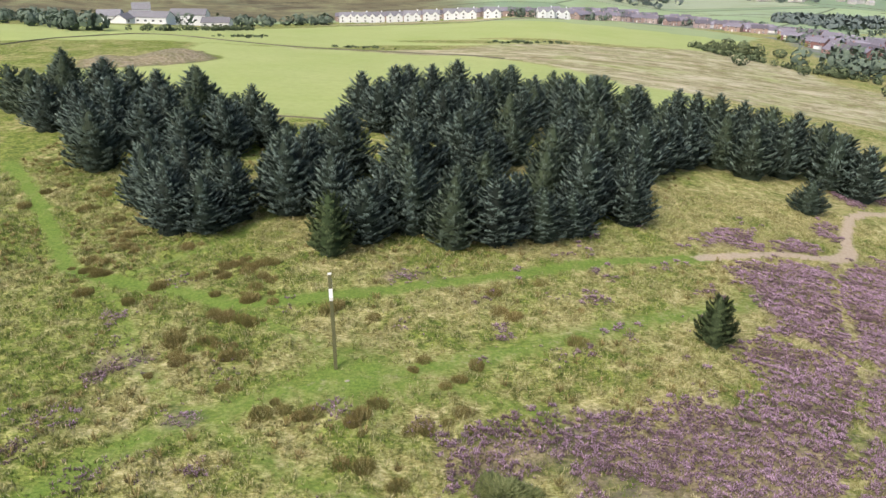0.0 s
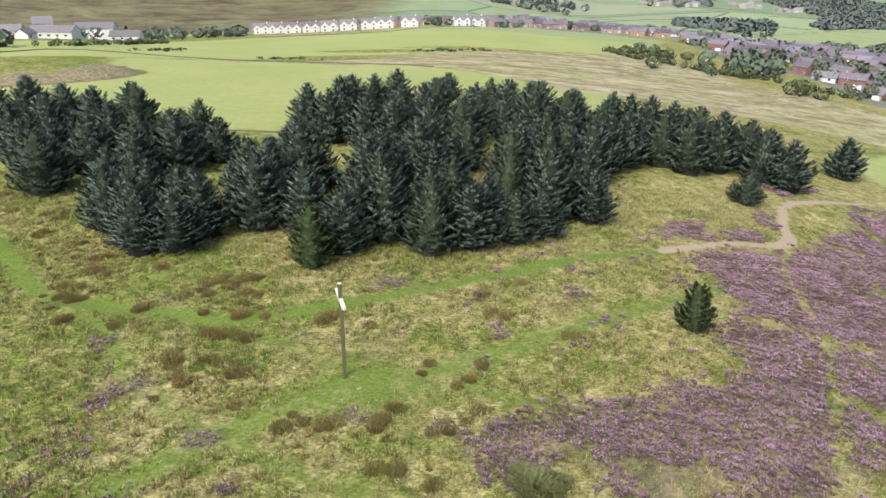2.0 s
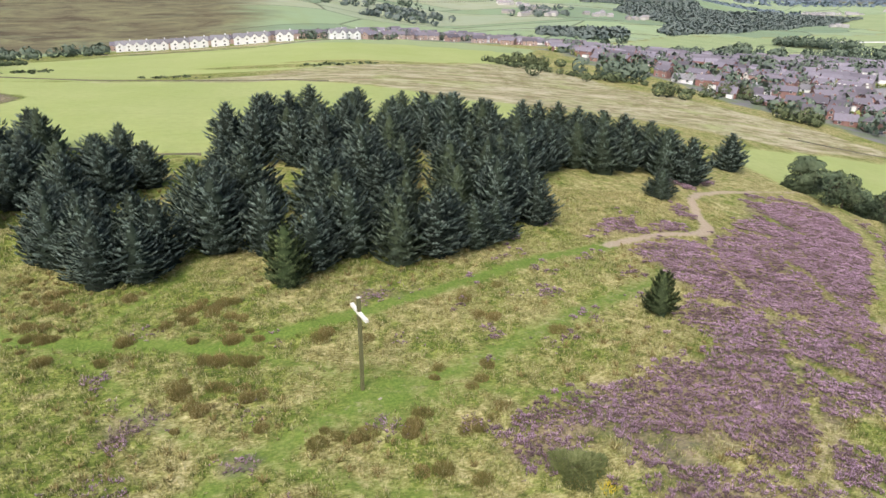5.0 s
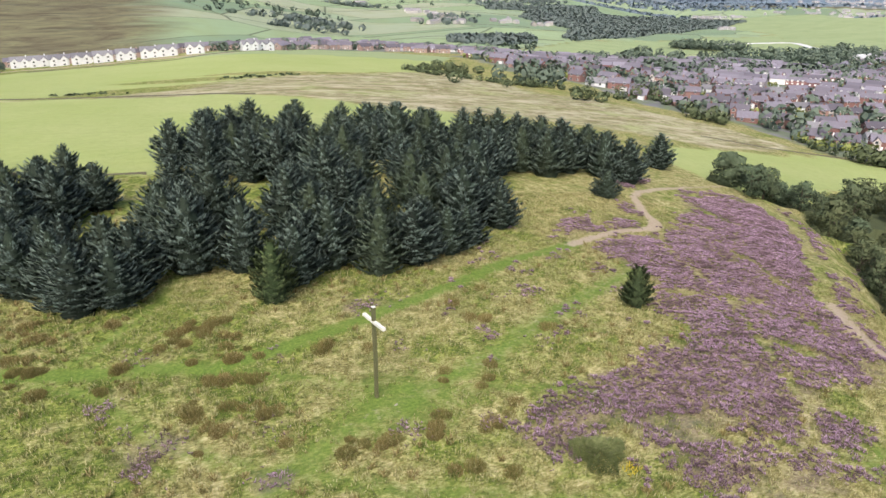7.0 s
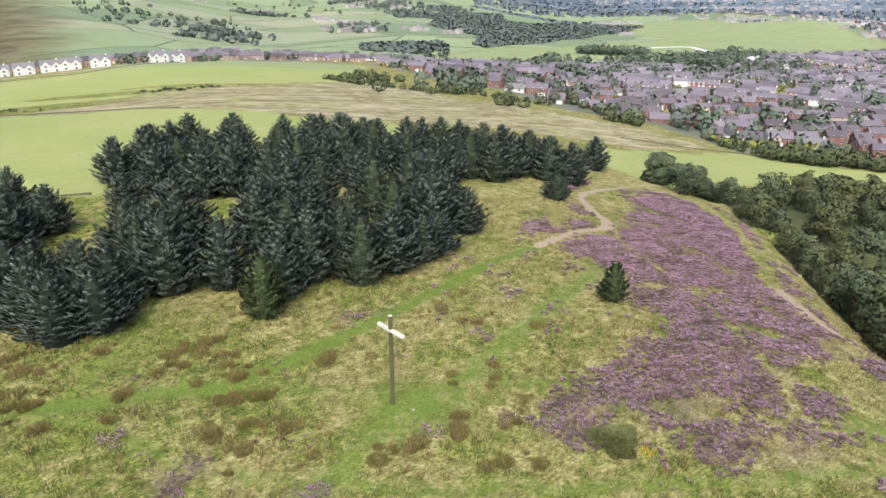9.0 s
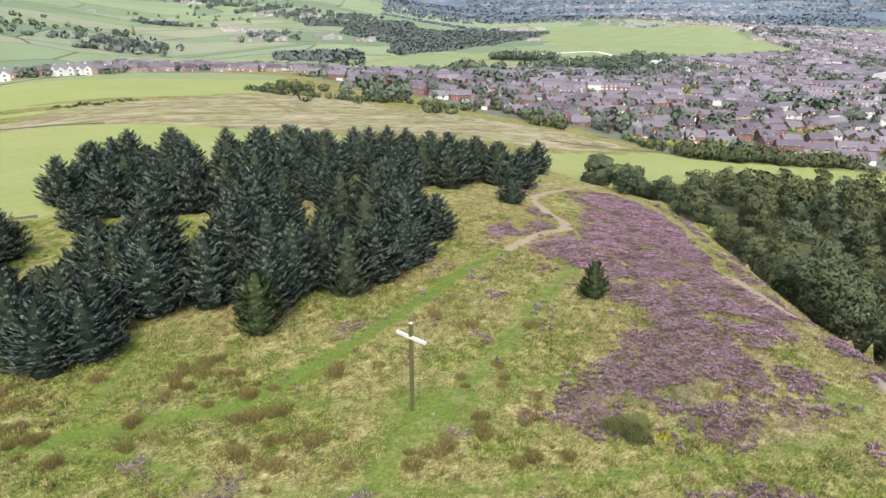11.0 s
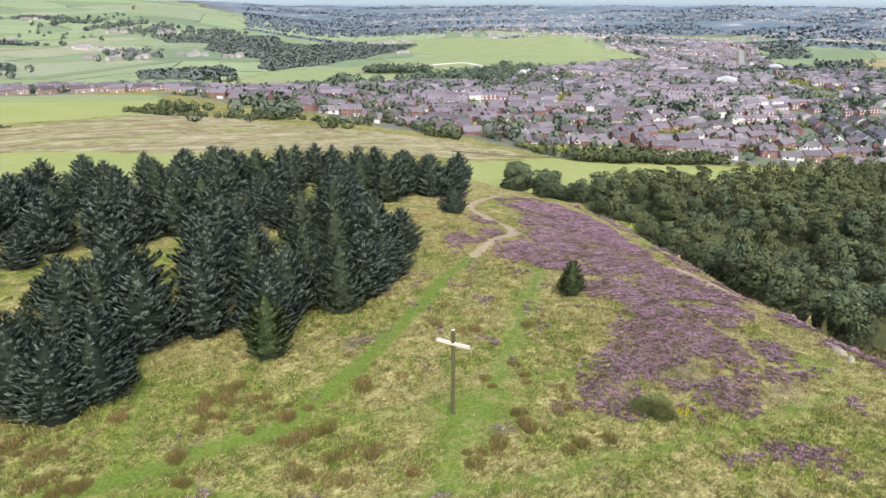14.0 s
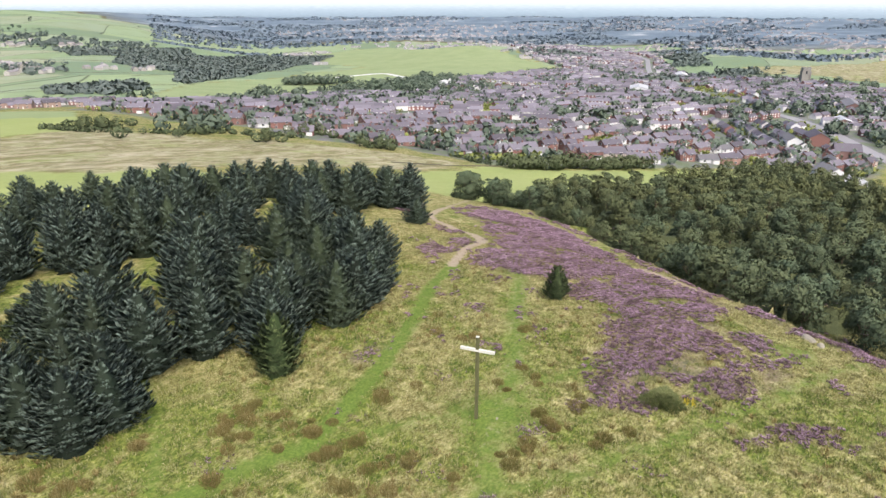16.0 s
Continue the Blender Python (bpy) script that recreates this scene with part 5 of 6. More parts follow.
KINDS = [
    house_kind(8.8, 7.0, 4.4, 2.2, BRICK, ROOF, front_gable=1, label="red-brick house with a brown tiled roof and front gable", group="houses of the estate"),
    house_kind(12.0, 7.2, 4.4, 2.1, BRICK, ROOF, label="pair of red-brick houses under one brown tiled roof", group="houses of the estate"),
    house_kind(9.5, 7.6, 2.7, 2.3, BRICK, ROOF, porch=True, label="low red-brick bungalow with a porch and tiled roof", group="houses of the estate"),
    house_kind(11.5, 7.6, 2.6, 2.1, RENDER_WHITE, SLATE, label="low white-walled bungalow with a grey roof", group="houses of the estate"),
]
TERRACE_HOUSE = house_kind(13.0, 7.5, 4.6, 2.2, PALE_BRICK, ROOF, label="weathered pale-brick pair of terraced houses with brown roof", group="houses of the terrace")
NEW_BUILD = house_kind(12.4, 8.5, 5.2, 2.7, RENDER_WHITE, SLATE, front_gable=2, label="new white house with a grey roof and two front gables", group="new white houses")


def settle(house, x, y, turn, first):
    m = pose(x, y, float(height(x, y)), 0, 0, turn)
    if first:
        house.matrix_world = m
        return house
    return copy_thing(house, m)


def street_places():
    """House places in rows along streets, block by block, over the town."""
    out = []
    for bx in range(180, 2050, 95):
        for by in range(0, 1000, 85):
            r = np.random.default_rng(bx * 977 + by)
            turn = 148 + r.choice((-28, -15, 0, -20, 62, -10, -35, 10))
            c, s = math.cos(radians(turn)), math.sin(radians(turn))
            row = -42.0
            while row < 46:
                pitch, along = r.choice((9.8, 11.0, 13.0)), -48.0
                while along < 49:
                    along += pitch + r.choice((0.0, 0.6, 3.0))
                    x, y = bx + 47 + along * c - row * s, by + 42 + along * s + row * c
                    if abs(x - bx - 47) < 49 and abs(y - by - 42) < 44 and r.uniform() > 0.14:
                        out.append((x, y, turn + r.choice((0, 180)) + r.normal(0, 2.5), r.integers(0, 16)))
                row += r.choice((18, 20.5, 23.5))
    out = np.array(out)
    return out[(inside(out[:, 0], out[:, 1], TOWN) > 9) & (line_distance(out[:, 0], out[:, 1], VALLEY_ROAD) > 15)]


def far_houses(places, seed):
    """Walls and roofs of the houses farther off, as arrays."""
    r = np.random.default_rng(seed)
    wall_v, wall_f, roof_v, roof_f, pane_v, pane_f = [], [], [], [], [], []
    for n, (x, y, turn, _) in enumerate(places):
        w, d, e, rise = r.choice((8, 9, 10, 12, 14, 20)), r.uniform(6.2, 7.6), r.uniform(2.6, 4.6), r.uniform(1.8, 2.4)
        m = np.array(pose(x, y, float(height(x, y)), 0, 0, turn))
        k = np.array([[sx * w / 2, sy * d / 2, z] for z in (-3, e) for sx, sy in ((-1, -1), (1, -1), (1, 1), (-1, 1))] + [[-w / 2, 0, e + rise], [w / 2, 0, e + rise]])
        o = 0.3
        q = np.array([[-w / 2 - o, -d / 2 - o, e - 0.15], [w / 2 + o, -d / 2 - o, e - 0.15], [w / 2 + o, 0, e + rise + 0.1], [-w / 2 - o, 0, e + rise + 0.1], [w / 2 + o, d / 2 + o, e - 0.15], [-w / 2 - o, d / 2 + o, e - 0.15]])
        i, j = 10 * n, 6 * n
        for face in (-1, 1):
            for a in np.arange(-w / 2 + 1.6, w / 2 - 1, 3.4):
                for z0 in ((0.9,) if e < 3.4 else (0.9, 2.9)):
                    o1, b = face * (d / 2 + 0.05), a + r.uniform(-0.3, 0.3)
                    g = len(pane_v) * 4
                    pane_v.append(np.array([[b, o1, z0], [b + 1.5, o1, z0], [b + 1.5, o1, z0 + 1.2], [b, o1, z0 + 1.2]]) @ m[:3, :3].T + m[:3, 3])
                    pane_f.append((g, g + 1, g + 2, g + 3))
        wall_v.append(k @ m[:3, :3].T + m[:3, 3])
        roof_v.append(q @ m[:3, :3].T + m[:3, 3])
        wall_f += [(i, i + 1, i + 5), (i, i + 5, i + 4), (i + 1, i + 2, i + 6), (i + 1, i + 6, i + 5), (i + 2, i + 3, i + 7), (i + 2, i + 7, i + 6), (i + 3, i, i + 4), (i + 3, i + 4, i + 7), (i + 4, i + 7, i + 8), (i + 6, i + 5, i + 9)]
        roof_f += [(j, j + 1, j + 2), (j, j + 2, j + 3), (j + 3, j + 2, j + 4), (j + 3, j + 4, j + 5)]
    return (np.concatenate(wall_v), np.array(wall_f)), (np.concatenate(roof_v), np.array(roof_f)), (np.concatenate(pane_v), np.array(pane_f))


def far_brick_material():
    m = Nodes("far_brick_walls", 0.9, 0.1)
    return m.done(m.ramp(m.island(), (0.0, (0.22, 0.12, 0.12)), (0.42, (0.30, 0.165, 0.16)), (0.56, (0.26, 0.225, 0.24)), (0.68, (0.50, 0.49, 0.52)), (1.0, (0.82, 0.83, 0.86))))


def build_town():
    places = street_places()
    near_order = np.argsort(np.hypot(places[:, 0] + 50, places[:, 1] - 15))
    used = set()
    for x, y, turn, k in places[near_order[:170]]:
        kind = 3 if k >= 14 else int(k) % 3
        settle(KINDS[kind], x, y, turn, kind not in used)
        used.add(kind)
    if 3 not in used:
        settle(KINDS[3], 222, 190, 165, True)
    rows = np.random.default_rng(55)
    terrace = []
    for n in range(110):
        u = rows.uniform(0, 1)
        terrace.append((80 + 205 * u + rows.normal(0, 5), 622 + 92 * math.sin(math.pi * min(1, u * 1.15)) - 20 * u + rows.choice((14, 30, 46)) + rows.normal(0, 3), 20 - 60 * u + rows.normal(0, 8), 0))
    rest = np.concatenate([places[near_order[170:]], np.array(terrace)])
    (wv, wf), (rv, rf), (pv, pf) = far_houses(rest, 5)
    tagged(new("far_house_windows", mesh_of("far_house_windows", pv, pf, FRAME_WHITE)), "white window frames along the far terraces", "town", kind="stuff")
    tagged(new("far_house_walls", mesh_of("far_house_walls", wv, wf, far_brick_material())), "brick walls of the crowded far town", "town", kind="stuff")
    # Far roofs carry a touch of painted blue haze in their tiles.
    tagged(new("far_house_roofs", mesh_of("far_house_roofs", rv, rf, roof_material("hazed_roof_tiles", (0.125, 0.117, 0.15), (0.28, 0.265, 0.325), True))), "brown and grey roofs of the far town, tinted with painted haze", "town", kind="stuff")
    for n, (x, y, turn) in enumerate(((-105, 592, 4), (-92, 584, 6), (-78, 570, 8), (-63, 562, 8), (-49, 558, 6), (-34, 553, 4), (-18, 548, 2), (-6, 546, 0), (12, 540, -4), (52, 556, 10), (64, 562, 8))):
        settle(NEW_BUILD, x, y, turn, n == 0)
    for n in range(26):
        u = n / 25
        x, y = 76 + 205 * u, 612 + 92 * math.sin(math.pi * min(1, u * 1.15)) - 20 * u
        settle(TERRACE_HOUSE, x + 5 * math.sin(n * 2.7), y + 15 * math.sin(n * 4.1), 20 - 60 * u + 25 * math.sin(n * 1.7), n == 0)
    for n in range(14):
        settle(TERRACE_HOUSE, -112 + 13.5 * n, 612 - 36 * math.sin(n / 5) + 2 * (n % 2), 6 + 5 * math.sin(n * 1.9), False)


build_town()


def strip_along(name, line, half, lift, material, label, step=14):
    """A flat way with edges, lying on the ground along a line."""
    pts = []
    for (ax, ay), (bx, by) in zip(line, line[1:]):
        k = max(1, int(math.hypot(bx - ax, by - ay) / step))
        pts += [(ax + (bx - ax) * i / k, ay + (by - ay) * i / k) for i in range(k)]
    pts = np.array(pts + [line[-1]], float)
    for _ in range(4):
        pts[1:-1] = 0.25 * pts[:-2] + 0.5 * pts[1:-1] + 0.25 * pts[2:]
    way = np.gradient(pts, axis=0)
    way = way / np.linalg.norm(way, axis=1, keepdims=True)
    side = np.stack([-way[:, 1], way[:, 0]], 1)
    z = height(pts[:, 0], pts[:, 1]) + lift
    rows = np.stack([np.column_stack([pts + side * a, z + b]) for a, b in ((-half - 0.4, -lift - 1.5), (-half, 0), (half, 0), (half + 0.4, -lift - 1.5))], 1)
    f = [(i * 4 + j, i * 4 + j + 1, i * 4 + j + 5, i * 4 + j + 4) for i in range(len(pts) - 1) for j in range(3)]
    tagged(new(name, mesh_of(name, rows.reshape(-1, 3), f, material)), label, "road", kind="structure")


strip_along("road", VALLEY_ROAD, 5.0, 0.5, ASPHALT, "grey asphalt road running through the town")
strip_along("pavement", PARK_WALK, 5.0, 0.5, PALE_WAY, "pale walk crossing the park")


def car_kind(paint, label):
    """A parked car with its body, glass and wheels."""
    car = tagged(new("car"), label, "car", "parked cars")
    bm = bmesh.new()
    box(bm, -2.1, 2.1, -0.86, 0.86, 0.32, 0.92)
    bmesh.ops.bevel(bm, geom=bm.edges[:], offset=0.14, segments=2, affect="EDGES")
    part("body", bm_mesh("body", bm, paint), car)
    bm = bmesh.new()
    for v in box(bm, -1.35, 1.15, -0.74, 0.74, 0.925, 1.4):
        if v.co.z > 1.2:
            v.co.x, v.co.y = v.co.x * 0.68, v.co.y * 0.86
    part("window", bm_mesh("window", bm, GLASS), car)
    part("roof", slab("roof", -0.88, 0.74, -0.6, 0.6, 1.402, 1.45, paint), car)
    bm = bmesh.new()
    bmesh.ops.create_cone(bm, segments=12, radius1=0.32, radius2=0.32, depth=0.2, cap_ends=True)
    tyre = bm_mesh("wheel", bm, TYRE)
    for x in (-1.3, 1.3):
        for y in (-0.82, 0.82):
            part("wheel", tyre, car).matrix_basis = pose(x, y, 0.32, 90, 0, 0)
    return car


def park_cars():
    places = street_places()
    places = places[np.argsort(np.hypot(places[:, 0] + 50, places[:, 1] - 15))][:150]
    kinds = [car_kind(CAR_WHITE, "small white car parked beside a house"), car_kind(CAR_SILVER, "silver car parked beside a house"), car_kind(CAR_DARK, "dark blue car parked beside a house")]
    for n, (x, y, turn, k) in enumerate(places[::3]):
        c, s = math.cos(radians(turn)), math.sin(radians(turn))
        x, y = x + 7.2 * s + 2.0 * c, y - 7.2 * c + 2.0 * s
        m = pose(x, y, float(height(x, y)) + 0.1, 0, 0, turn + (90 if n % 3 else 0))
        if n < 3:
            kinds[n].matrix_world = m
        else:
            copy_thing(kinds[(n * 7) % 5 % 3], m)


park_cars()

# ---- hedges, field walls and far trees ----
def far_trees(places, name, material, label, tall=(4, 9), wide=(3, 6), seed=1, leaves=26, lift=0.2):
    """Small clumps of leaves, many trees in one mesh."""
    r = np.random.default_rng(seed)
    n = len(places)
    z = height(places[:, 0], places[:, 1])
    h, w = r.uniform(*tall, n), r.uniform(*wide, n)
    d = unit(r.normal(0, 1, (n, leaves, 3)))
    p = np.stack([places[:, :1] + d[:, :, 0] * w[:, None] * 0.5, places[:, 1:2] + d[:, :, 1] * w[:, None] * 0.5, z[:, None] + h[:, None] * (0.52 + 0.46 * d[:, :, 2])], 2).reshape(-1, 3)
    k = len(p)
    s = np.repeat(w, leaves)[:, None] * r.uniform(0.8, 1.6, (k, 1)) / math.sqrt(leaves) * 0.8
    d = d.reshape(-1, 3)
    side = unit(np.cross(d, r.normal(0, 1, (k, 3))))
    other = unit(np.cross(d, side) + 0.5 * r.normal(0, 1, (k, 3)))
    v = np.stack([p - side * s, p + other * s, p + side * s, p - other * s + d * s * 0.3], 1).reshape(-1, 3)
    i = 4 * np.arange(k)
    f = np.concatenate([np.stack([i, i + 1, i + 2], 1), np.stack([i, i + 2, i + 3], 1)])
    f = facing_out(v, f, np.concatenate([d, d]))
    # Sky light painted in through tip: pale above, dark below.
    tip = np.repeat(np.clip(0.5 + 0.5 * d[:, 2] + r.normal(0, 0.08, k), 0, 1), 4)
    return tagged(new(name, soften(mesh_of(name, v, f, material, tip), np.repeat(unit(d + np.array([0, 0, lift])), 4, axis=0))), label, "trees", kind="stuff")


def along(line, step, jitter):
    out = []
    for (ax, ay), (bx, by) in zip(line, line[1:]):
        k = max(1, int(math.hypot(bx - ax, by - ay) / step))
        out += [(ax + (bx - ax) * (i + rng.uniform()) / k + rng.normal(0, jitter), ay + (by - ay) * (i + rng.uniform()) / k + rng.normal(0, jitter)) for i in range(k)]
    return np.array(out)


crowded_crowns(REST_OF_WOOD, 3, "treetops of the lower wood running down the slope")
HEDGES = [
    [(116, 388), (119, 358), (136, 343), (148, 323), (169, 318), (196, 285)],
    [(232, 214), (224, 196), (222, 182)],
    [(-152, 316), (-140, 326), (-136, 340), (-132, 355), (-127, 376), (-122, 398)],
    [(114, 382), (124, 378), (136, 374), (150, 372)],
    [(346, 104), (370, 76), (352, 54), (300, 30)],
    [(205, 300), (226, 297), (219, 255), (205, 249)],
]
far_trees(np.concatenate([along(h, 2.6, 1.2) for h in HEDGES]), "field_hedges", BUSH_LEAVES, "dark clipped and straggling field hedges", (1.6, 3.4), (2.5, 4.0), 4, 44, 0.4)
copse = np.concatenate([along([(222, 178), (232, 166), (253, 158), (266, 148), (292, 137)], 1.6, 2.4), along([(120, 372), (130, 362), (140, 356)], 2.5, 3), along([(160, 279), (174, 275)], 4, 2), along([(203, 303), (228, 297)], 4, 3), along([(222, 246), (206, 251)], 4, 3)])
far_trees(copse, "garden_copse", BUSH_LEAVES, "dense bushes and small trees at the foot of the gardens", (5, 8), (5, 7.5), 5, 130, 0.4)
town_trees = scattered(1250, 180, 1400, 10, 700, 6, lambda x, y: (inside(x, y, TOWN) > 3) & (line_distance(x, y, VALLEY_ROAD) > 11) & (np.sin(x / 37 + 2 * np.sin(y / 51)) * np.sin(y / 43) + rng.normal(0, 0.5, np.shape(x)) > 0.05), 6)
far_trees(town_trees, "town_trees", HAZED_LEAVES, "garden trees and shrubs between the houses", (4, 9), (4.5, 9), 6, 34, 0.4)
low_hedges = scattered(2200, 190, 900, 20, 620, 4, lambda x, y: (inside(x, y, TOWN) > 2) & (np.sin(x / 23 + 2.3 * np.sin(y / 31)) * np.sin(y / 19) > 0.25), 6)
far_trees(low_hedges, "garden_hedges", YELLOW_LEAVES, "bright yellow-green garden hedges and shrubs", (1.6, 3.4), (2.5, 5), 16, 14)
park_trees = np.concatenate([scattered(260, 560, 900, 520, 760, 8, lambda x, y: largest(x, y, DARK_WOODS[1:3], 20) > 0.5, 6), along([(480, 650), (520, 665)], 9, 6), along([(590, 600), (620, 545), (720, 550)], 6, 8), along([(390, 560), (500, 560), (610, 500), (680, 470)], 7, 7)])
far_trees(park_trees, "park_trees", HAZED_LEAVES, "rows and clumps of dark trees round the park", (8, 13), (8, 13), 7, 90)
west_trees = np.concatenate([along([(-176, 306), (-166, 310), (-161, 312)], 2.0, 2.5), along([(-300, 430), (-250, 400), (-215, 350), (-185, 318)], 5, 5), along([(-144, 560), (-134, 555), (-120, 560), (-106, 552)], 5, 3), along([(-190, 560), (-137, 562), (-112, 552)], 7, 3), along([(20, 556), (34, 560), (44, 556)], 4, 3), along([(76, 598), (140, 690), (230, 708), (281, 604)], 12, 9), along([(40, 600), (110, 690), (200, 735)], 14, 8), along([(-330, 420), (-260, 460), (-200, 480), (-150, 520)], 5, 7)])
far_trees(west_trees, "valley_trees", HAZED_LEAVES, "bushy trees round the farm buildings", (5, 9), (6, 9), 8, 60)
lattice = np.stack(np.meshgrid(np.arange(290, 2060, 8.5), np.arange(280, 1760, 8.5)), 2).reshape(-1, 2)
lattice = lattice + np.random.default_rng(77).uniform(-4, 4, lattice.shape)
deep = lattice[largest(lattice[:, 0], lattice[:, 1], [DARK_WOODS[0]] + DARK_WOODS[3:], 30) > 0.5]
far_trees(deep, "valley_woods", HAZED_WOOD, "dark continuous woods filling the valley, haze painted into the colour", (3.5, 5.5), (8, 12), 9, 18, 1.9)


def out_there(n, near, far, az0, az1, seed):
    r = np.random.default_rng(seed)
    d, a = near * (far / near) ** r.uniform(0, 1, n), np.radians(r.uniform(az0, az1, n))
    return np.stack([-50 + d * np.sin(a), 15 + d * np.cos(a)], 1)


plain = out_there(14000, 1900, 4800, 33, 95, 31)
clump = np.sin(plain[:, 0] / 260 + 1.7 * np.sin(plain[:, 1] / 310)) * np.sin(plain[:, 1] / 140 + plain[:, 0] / 420)
plain = plain[(clump > 0.0) & (largest(plain[:, 0], plain[:, 1], [TOWN, HILL_FIELD, PALE_FIELD], 2) < 0.5)]
# The blue is distance haze painted onto the trees.
HAZE_BLUE = leaf_material("haze_blue_woods", (0.15, 0.2, 0.255), (0.165, 0.215, 0.27), (0.18, 0.23, 0.28), (0.16, 0.21, 0.26))
far_trees(plain, "plain_woods", HAZE_BLUE, "woods scattered over the far plain, painted haze blue", (2, 4), (8, 17), 10, 8, 1.8)
scatter_far = out_there(2600, 1500, 4400, 42, 92, 33)
scatter_far = scatter_far[(np.sin(scatter_far[:, 0] / 330) * np.sin(scatter_far[:, 1] / 270 + 0.7) > -0.2) & (largest(scatter_far[:, 0], scatter_far[:, 1], [HILL_FIELD, PALE_FIELD, DARK_WOODS[0]], 2) < 0.5)]
(fv, ff), (gv, gf), _ = far_houses([(x, y, rng.uniform(0, 180), 0) for x, y in scatter_far], 8)
tagged(new("plain_buildings", mesh_of("plain_buildings", fv, ff, plain_material("pale_far_walls", (0.46, 0.45, 0.46)))), "pale buildings scattered over the far plain", "buildings", kind="stuff")
tagged(new("plain_roofs", mesh_of("plain_roofs", gv, gf, roof_material("pale_far_roofs", (0.25, 0.24, 0.26), (0.44, 0.43, 0.45), True))), "grey and pale roofs on the far plain", "buildings", kind="stuff")
hill_trees = out_there(700, 750, 2400, -5, 32, 35)
hill_trees = hill_trees[np.sin(hill_trees[:, 0] / 90) * np.sin(hill_trees[:, 1] / 130) > 0.35]
far_trees(hill_trees, "hillside_trees", HAZED_LEAVES, "clumps of trees along the hillside farms", (4, 7), (5, 9), 11, 16)


pasture_rushes = np.concatenate([along([(-106, 303), (-98, 326)], 1.0, 4), along([(-52, 281), (-40, 283), (-34, 281)], 1.2, 2.5), along([(8, 322), (20, 326), (42, 334)], 1.1, 3)])
far_trees(pasture_rushes, "pasture_rushes", BUSH_LEAVES, "low dark clumps of rush standing in the pasture", (0.2, 0.5), (0.8, 2.8), 44, 12, 1.6)
TOWN_CLUMPS = [(943, 206), (1036, 199), (895, 131), (971, 102), (651, 117), (650, 146), (648, 94), (669, 235), (638, 202), (921, 402), (969, 369), (666, 320), (594, 233), (574, 158), (474, 229), (450, 261), (329, 222), (558, 50), (564, 79), (638, 59), (1137, 249), (1100, 143), (1088, 100), (777, 148), (700, 60), (820, 75), (760, 110), (880, 60)]
grove = np.random.default_rng(71)
in_groves = np.array([(x + grove.normal(0, 13), y + grove.normal(0, 9)) for x, y in TOWN_CLUMPS for _ in range(9)])
far_trees(in_groves, "town_groves", HAZED_LEAVES, "dark groves of tall trees among the streets", (6, 11), (6, 11), 41, 40, 0.5)
park_groups = np.array([(x + grove.normal(0, 7), y + grove.normal(0, 5)) for x, y in ((484, 640), (610, 737), (628, 730), (586, 607), (428, 430), (344, 438), (334, 511), (391, 437), (439, 404), (511, 424), (822, 666), (173, 329), (161, 332), (456, 626), (565, 599), (482, 424)) for _ in range(7)])
far_trees(park_groups, "park_groups", HAZED_LEAVES, "dark groups of tall trees standing round the playing fields", (7, 11), (6, 10), 45, 50, 0.5)
far_clumps = np.array([(x + grove.normal(0, 34), y + grove.normal(0, 24)) for x, y in ((1526, 482), (1392, 764), (1494, 714), (1330, 326), (1440, 740)) for _ in range(40)])
far_trees(far_clumps, "valley_groves", HAZED_WOOD, "groves at the far end of the town, painted haze blue-green", (6, 10), (8, 13), 42, 16, 0.8)
edge_bushes = np.array([(160, 277), (172, 274), (219, 265), (217, 244), (159, 330), (189, 347), (268, 167), (221, 287), (140, 372), (156, 374), (118, 321), (159, 316), (142, 312)])
far_trees(edge_bushes, "edge_bushes", BUSH_LEAVES, "round dark bushes standing at the pasture's edge", (3.5, 5.5), (5, 7.5), 43, 170, 0.5)


HILL_FARMS = [(414, 1172), (411, 1132), (414, 1106), (403, 1051), (400, 1016), (406, 1002), (413, 989), (591, 1490), (612, 1497), (615, 1469), (671, 1437), (689, 1411), (700, 1396), (505, 977), (528, 992), (529, 976), (368, 1436), (298, 1530), (554, 1774), (581, 1795)]
HILL_CLUMPS = [(759, 1440), (765, 1415), (789, 1420), (830, 1452), (863, 1482), (663, 1579), (683, 1565), (657, 1486), (666, 1465), (683, 1460), (702, 1471), (743, 1497), (627, 1662), (611, 1566), (603, 1683), (589, 1695), (597, 1785), (595, 1853), (574, 1849), (547, 1826), (342, 1297), (328, 1308), (409, 1046), (395, 986), (194, 942), (175, 937), (164, 937), (200, 930), (169, 870), (654, 1368), (703, 1365), (654, 1321), (712, 1336), (731, 1320)]
clump_rng = np.random.default_rng(91)
yards = [(x + clump_rng.normal(0, 22), y + clump_rng.normal(0, 14), clump_rng.uniform(0, 180), 0) for x, y in HILL_FARMS for _ in range(3)]
(fv, ff), (gv, gf), _ = far_houses(yards, 18)
tagged(new("hill_farm_walls", mesh_of("hill_farm_walls", fv, ff, roof_material("farm_stone_walls", (0.34, 0.32, 0.30), (0.62, 0.61, 0.60), True))), "stone and white walls of the hillside farms", "buildings", kind="stuff")
tagged(new("hill_farm_roofs", mesh_of("hill_farm_roofs", gv, gf, roof_material("hill_farm_slates", (0.24, 0.23, 0.25), (0.42, 0.40, 0.42), True))), "grey roofs of the hillside farms", "buildings", kind="stuff")
round_farms = np.array([(x + clump_rng.normal(0, 26), y + clump_rng.normal(0, 12)) for x, y in HILL_CLUMPS for _ in range(14)])
